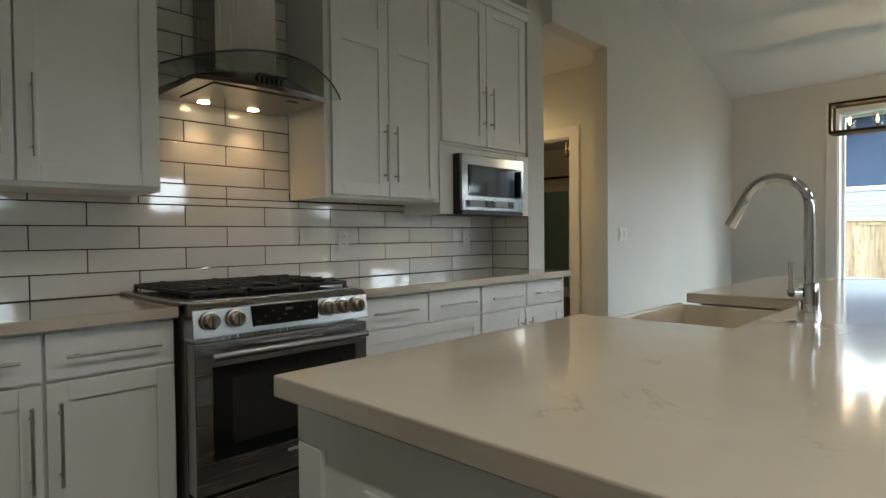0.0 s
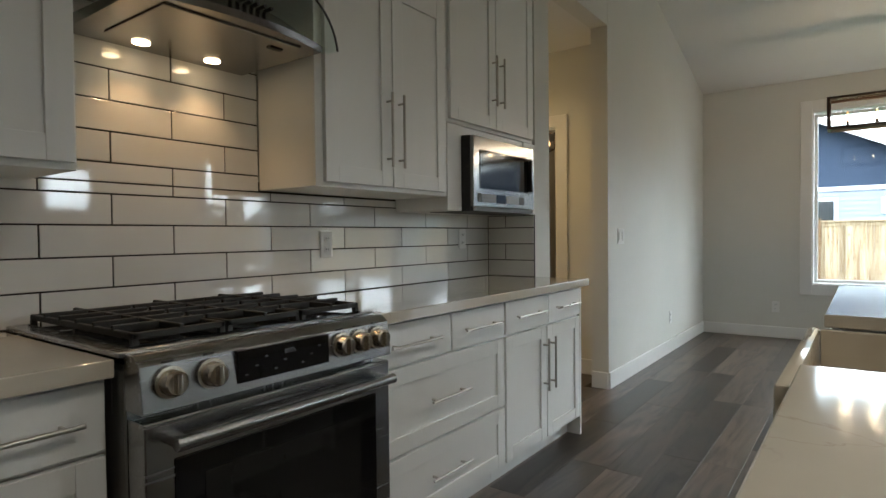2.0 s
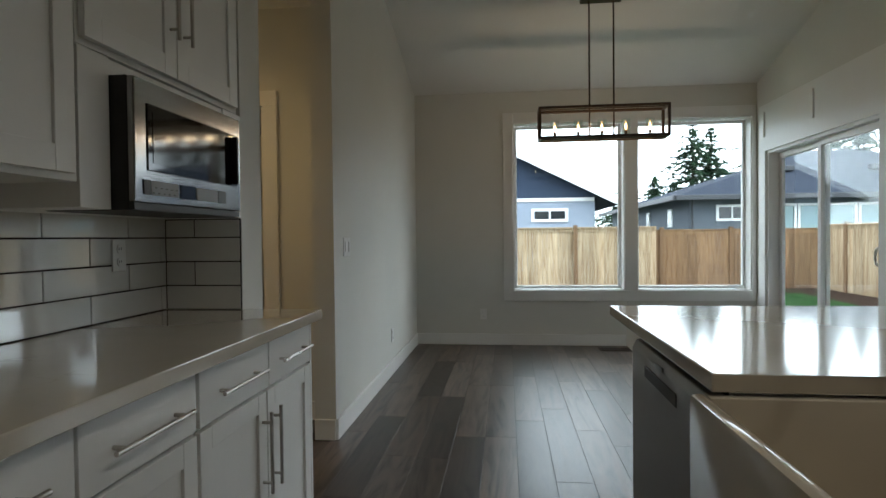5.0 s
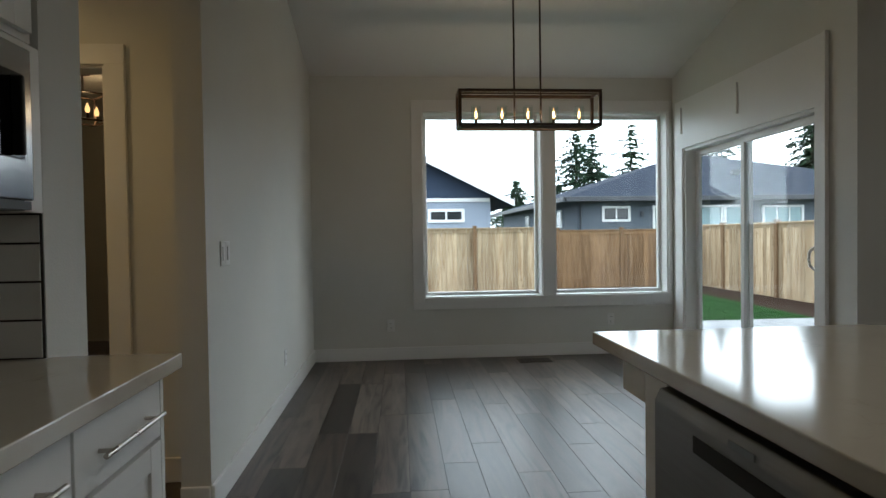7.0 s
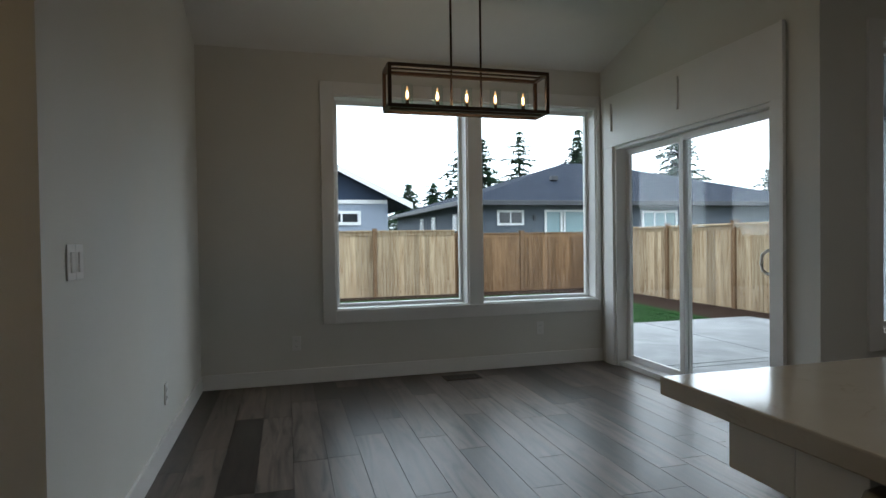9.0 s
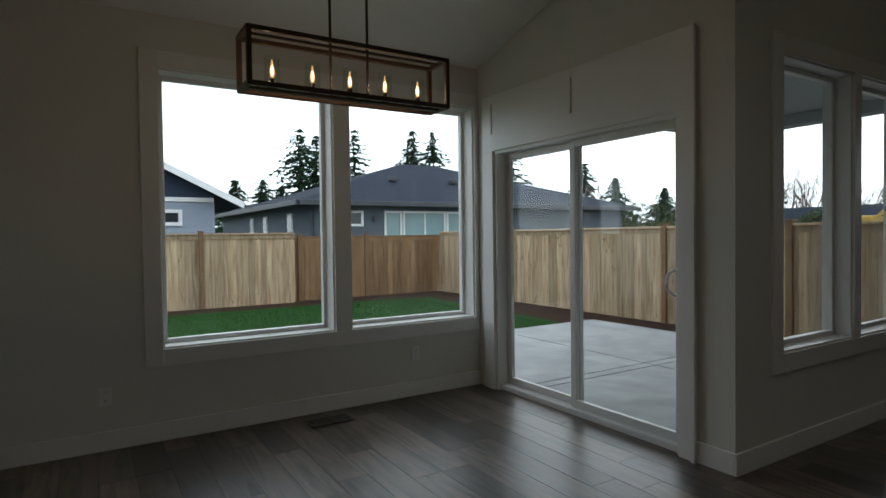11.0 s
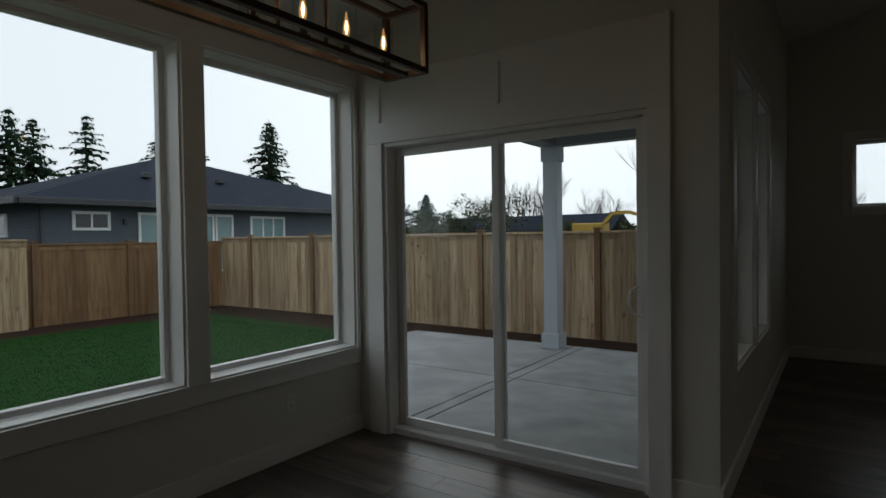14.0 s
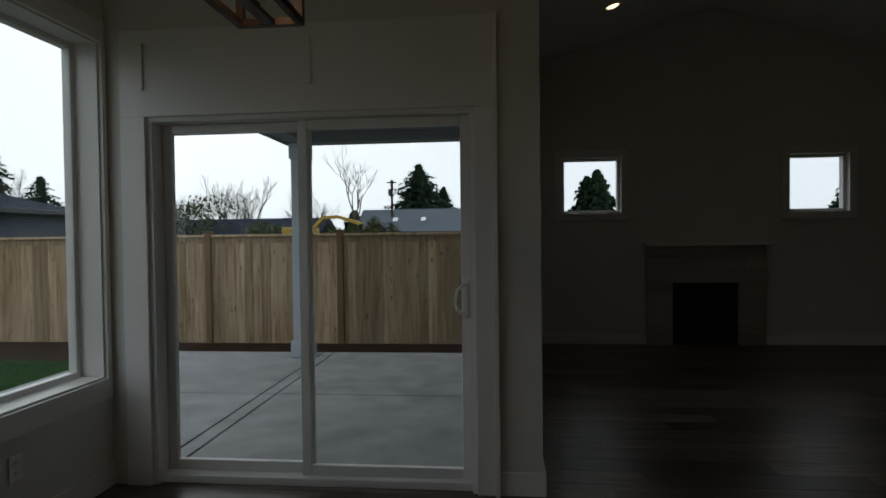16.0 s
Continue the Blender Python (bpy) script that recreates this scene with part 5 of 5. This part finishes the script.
# ---- trees ----
def conifer(x, y, height, spread, seed, density=1.0, bare=0.10, label="tall dark fir tree behind the houses"):
    r = random.Random(seed)
    ob = thing("fir_tree", label, "tree", (x, y, G), group="fir trees behind the houses")
    bend = [(r.uniform(-0.15, 0.15), r.uniform(-0.15, 0.15)) for _ in range(7)]
    pts = [(x + bend[i][0] * (i > 0), y + bend[i][1] * (i > 0), G + height * i / 6) for i in range(7)]
    part("trunk", tube(bmesh.new(), pts, [0.02 * height * (1 - i / 6.3) for i in range(7)], 7), BARK, ob)
    verts, faces = [], []
    z = height * bare
    while z < height * 0.99:
        f = z / height
        reach = 1.95 * spread * (1 - f) ** 0.8 * r.uniform(0.72, 1.05) + 0.12
        k = max(4, int(9 * density * r.uniform(0.6, 1.2)))
        a0 = r.uniform(0, 6.28)
        for j in range(k):
            a = a0 + j * math.tau / k + r.uniform(-0.4, 0.4)
            ln = reach * r.uniform(0.35, 1.3)
            droop = r.uniform(0.0, 0.42)
            lift = r.uniform(-0.035, 0.03) * height * (1 - f)
            n = max(4, int(ln / 0.17))
            for s in range(n):
                t = (s + r.random()) / n
                d = ln * t
                cx, cy, cz = x + d * math.cos(a), y + d * math.sin(a), G + z + lift - droop * d * t + r.uniform(-0.08, 0.08)
                for _ in range(3):
                    b = a + r.uniform(-1.2, 1.2)
                    L = r.uniform(0.35, 0.85) * (1.1 - 0.4 * t) * (1.05 - 0.75 * f)
                    w = r.uniform(0.13, 0.30) * (1.05 - 0.6 * f)
                    ex, ey, ez2 = math.cos(b) * L, math.sin(b) * L, -r.uniform(-0.05, 0.28)
                    px, py = -math.sin(b) * w, math.cos(b) * w
                    q = len(verts)
                    verts += [(cx - px, cy - py, cz), (cx + px, cy + py, cz + 0.03), (cx + ex, cy + ey, cz + ez2), (cx + ex * 0.4, cy + ey * 0.4, cz + ez2 * 0.3 + r.uniform(0.05, 0.16))]
                    faces += [(q, q + 1, q + 2), (q, q + 3, q + 2)]
        z += height * r.uniform(0.018, 0.034) / max(0.6, density)
    me = bpy.data.meshes.new("crown")
    me.from_pydata(verts, [], faces)
    me.materials.append(NEEDLE)
    c = new("crown", me)
    c.parent = ob
    c.matrix_parent_inverse = ob.matrix_basis.inverted()
    return ob


def bare_tree(x, y, height, seed, label="bare leafless winter tree beyond the fence", depth=5, stems=1):
    r = random.Random(seed)
    ob = thing("bare_tree", label, "tree", (x, y, G), group="bare trees beyond the fence")
    trunk, twigs = bmesh.new(), bmesh.new()

    def grow(p, d, ln, rad, lev):
        e = p + d * ln
        mid = p + d * ln * 0.5 + Vector((r.uniform(-1, 1), r.uniform(-1, 1), r.uniform(-1, 1))) * ln * 0.05
        tube(trunk if lev < 2 else twigs, [p, mid, e], [rad, rad * 0.85, rad * 0.68], 6 if lev < 2 else 4, caps=False)
        if lev >= depth:
            return
        for _ in range(r.choice((2, 3, 3)) if lev else 4):
            nd = (d + Vector((r.uniform(-1, 1), r.uniform(-1, 1), r.uniform(-0.2, 0.7))) * 0.62).normalized()
            grow(p.lerp(e, r.uniform(0.55, 1.0)), nd, ln * r.uniform(0.55, 0.85), rad * 0.55, lev + 1)
    for s in range(stems):
        grow(Vector((x + r.uniform(-0.8, 0.8) * (stems > 1), y + r.uniform(-0.8, 0.8) * (stems > 1), G)), Vector((r.uniform(-0.25, 0.25), r.uniform(-0.25, 0.25), 1)).normalized(), height * 0.42, height * 0.014, 0)
    part("trunk", trunk, TWIG, ob)
    part("crown", twigs, TWIG, ob, "fine bare twigs")
    return ob


def shrub(x, y, w, h, seed, label="dense green shrub beyond the fence", mat=None):
    r = random.Random(seed)
    ob = thing("shrub", label, "shrub", (x, y, G), group="shrubs beyond the fence")
    verts, faces = [], []
    lobes = [(r.uniform(-0.8, 0.8) * w / 2, r.uniform(-0.4, 0.4) * w / 2, r.uniform(0.4, 0.85)) for _ in range(7)]
    for i in range(2600):
        lx, ly, lz = r.choice(lobes)
        a, b = r.uniform(0, 6.28), r.uniform(-1.2, 1.4)
        q = r.uniform(0.5, 1.05) * w * 0.24
        px, py, pz = x + lx + q * math.cos(a) * math.cos(b), y + ly + q * math.sin(a) * math.cos(b), G + max(0.1, lz * h + q * math.sin(b) * h / w * 1.6)
        k = len(verts)
        s = r.uniform(0.07, 0.2)
        verts += [(px + r.uniform(-s, s), py + r.uniform(-s, s), pz + r.uniform(-s, s)) for _ in range(3)]
        faces.append((k, k + 1, k + 2))
    me = bpy.data.meshes.new("crown")
    me.from_pydata(verts, [], faces)
    me.materials.append(mat or SHRUB)
    c = new("crown", me)
    c.parent = ob
    c.matrix_parent_inverse = ob.matrix_basis.inverted()
    part("trunk", tube(bmesh.new(), [(x, y, G), (x, y, G + h * 0.6)], [0.08, 0.03], 6), BARK, ob)
    return ob


for i, (x, y, h, s, d, b) in enumerate((
        (60, -15.6, 12.4, 3.4, 0.8, 0.15), (61, -17.6, 12.0, 3.0, 0.8, 0.15), (60, -21.4, 12.9, 3.0, 0.7, 0.15), (60, -28.2, 13.2, 2.8, 0.9, 0.1), (61, -31.4, 13.4, 2.8, 0.9, 0.1),
        (58, -39.5, 14.9, 3.0, 1.2, 0.08), (72, -11.9, 8.2, 2.6, 0.9, 0.08), (72, -15.0, 8.4, 2.6, 0.9, 0.08), (73, -17.5, 7.6, 2.2, 0.9, 0.08),
        (55, -49.5, 10.4, 2.2, 0.9, 0.2), (52, -51.5, 8.2, 2.4, 1.0, 0.05), (50, -58.0, 7.0, 2.2, 1.0, 0.05),
        (14.4, -58, 9.3, 3.0, 1.6, 0.05), (12.0, -60, 7.0, 1.8, 1.2, 0.05), (18.6, -47, 3.9, 1.4, 1.4, 0.03), (8.0, -75, 6.5, 1.6, 0.9, 0.1), (5.5, -78, 6.0, 1.6, 0.9, 0.1),
        (-1.4, -42, 6.5, 1.5, 1.6, 0.1), (-0.8, -43, 6.1, 1.4, 1.6, 0.1), (-20.6, -44, 5.7, 1.5, 1.4, 0.1), (-3.4, -60, 4.6, 1.6, 1.0, 0.1))):
    conifer(x, y, h, s, 30 + i, d, b)
bare_tree(18.6, -46, 8.6, 3, depth=5)
bare_tree(47, -46, 8.5, 5, depth=4)
for i, (x, y, h) in enumerate(((31.5, -47, 6.4), (29.5, -48, 6.8), (27.8, -47, 6.0), (24.5, -49, 5.2), (33.5, -47, 5.6), (22.5, -50, 5.0), (36, -47, 5.0), (4.0, -62, 5.5))):
    bare_tree(x, y, h, 60 + i, "thicket of bare winter saplings beyond the fence", 4, 3)
for i, (x, y, w, h) in enumerate(((30.5, -41, 6, 4.4), (34.5, -40, 5, 3.6), (38.5, -40, 5, 2.6), (17.0, -44, 3.2, 2.9), (15.4, -43.5, 2.6, 2.7), (24, -41, 4, 2.6), (20.0, -43, 3.0, 2.5), (43, -41, 5, 3.0), (6.0, -50, 5, 3.0), (1.0, -50, 5, 3.0), (-8, -50, 6, 3.0))):
    shrub(x, y, w, h, 80 + i)
for i, (x, y) in enumerate(((66, -7), (69, -14), (60, -3), (52, -52), (58, -42))):
    shrub(x, y, 9, 4.5, 95 + i, "dark hedge mass behind the houses", NEEDLE)

pole = thing("utility_pole", "distant wooden utility pole", "pole", (14.9, -45, G))
part("mast", rod((15.2, -46.5, G), (15.2, -46.5, 6.4), 0.11, 8), BARK, pole)
part("crossarm", box(14.8, 15.6, -46.56, -46.44, 6.1, 6.22), BARK, pole)
part("transformer", rod((15.38, -46.5, 5.0), (15.38, -46.5, 5.6), 0.14, 10), GUTTER, pole)

ex = thing("excavator", "yellow excavator arm rising behind the fence", "excavator", (17, -34, G))
bm = bmesh.new()
poly(bm, [(14.4, 2.30), (14.7, 2.45), (15.9, 2.82), (16.9, 2.76), (17.5, 2.1), (17.3, 2.05), (16.8, 2.58), (15.9, 2.62), (14.6, 2.2)], -32.2, -31.8, "y")
part("boom", bm, MACHINE, ex, "yellow steel boom")
part("cab", box(17.4, 19.2, -33, -31.2, 0.8, 2.1, bevel=0.08), MACHINE, ex)
part("tracks", box(17.0, 20.0, -33.2, -31.0, G, 0.75, bevel=0.2), BLACK, ex)

# ---- small pieces: wall tiles, floor boards ----
splash = thing("backsplash", "white glazed subway tile with dark grout", "backsplash", (2, TY, 0.915), kind="structure")
bm = bmesh.new()
bx(bm, -0.3, 4.192, TY + 0.004, TY + 0.0095, 0.9, 1.40)
bx(bm, 1.633, 2.434, TY + 0.004, TY + 0.0095, 1.40, 3.80)
bx(bm, 4.1935, 4.1995, 3.396, TY + 0.003, 0.916, 1.30)
part("grout_bed", bm, GROUT, splash)
PITCH_X, PITCH_Z, Z0 = 0.4165, 0.1015, 0.9165
G2 = 0.0026


def tile_run(x_lo, x_hi, z_lo, z_hi):
    r = 0
    while Z0 + r * PITCH_Z < z_hi - 0.01:
        z0, z1 = Z0 + r * PITCH_Z, min(Z0 + (r + 1) * PITCH_Z, z_hi)
        if z1 > z_lo + 0.01:
            z0 = max(z0, z_lo)
            phase = 1.866 if r % 2 else 2.074
            k = math.floor((x_lo - phase) / PITCH_X)
            while phase + k * PITCH_X < x_hi:
                a, b = max(phase + k * PITCH_X, x_lo), min(phase + (k + 1) * PITCH_X, x_hi)
                if b - a > 0.012:
                    part("tile", box(a + G2, b - G2, TY, TY + 0.0045, z0 + G2, z1 - G2, bevel=0.0012), TILE, splash)
                k += 1
        r += 1


tile_run(-0.12, 4.192, 0.9165, 1.36)
tile_run(1.634, 2.433, 1.36, 3.0)
r = 0
for r in range(4):
    z0, z1 = Z0 + r * PITCH_Z, min(Z0 + (r + 1) * PITCH_Z, 1.298)
    for a, b in (((3.397, TY - 0.001),) if r % 2 == 0 else ((3.397, 3.60), (3.60, TY - 0.001))):
        part("tile", box(4.189, 4.1934, a + G2, b - G2, z0 + G2, z1 - G2, bevel=0.0012), TILE, splash)

floor = thing("floor", "grey-brown wood plank floor with a satin finish", "floor", (3, 0, 0), kind="structure")
part("floor_bed", box(-1.5, 6.14, -4.92, 3.9, -0.2, -0.004), SUB, floor)
part("floor_bed", box(6.14, 8.56, -0.52, 3.9, -0.2, -0.004), SUB, floor)
part("floor_bed", box(4.27, 10.12, 3.9, 8.12, -0.2, -0.004), SUB, floor)
rng = random.Random(21)
PW = 0.185
bm_cache = {}
y = 3.9
row = 0
while y > -4.75:
    x = -1.36 - rng.uniform(0, 1.2)
    end = 8.36 if y > -0.37 else 5.98
    if y < -0.37 < y + PW:
        end = 8.36
    while x < end:
        ln = 1.22
        a, b = max(x, -1.36), min(x + ln, end)
        inside = b - a > 0.02 and not (y - PW > 3.31 and b > 5.6)
        if inside:
            key = round(b - a, 2)
            if key not in bm_cache:
                bm_cache[key] = mesh_of(box(0.0006, key - 0.0006, -PW + 0.0008, -0.0008, -0.0035, 0.0, bevel=0.0012), PLANK, "plank")
            piece("plank", bm_cache[key], Matrix.Translation((a, y, 0)), floor)
        x += ln
    y -= PW
    row += 1
bm = bmesh.new()
bx(bm, 4.41, 10.0, 3.5, 8.0, -0.004, -0.001)
part("plank_rest", bm, PLANK, floor)
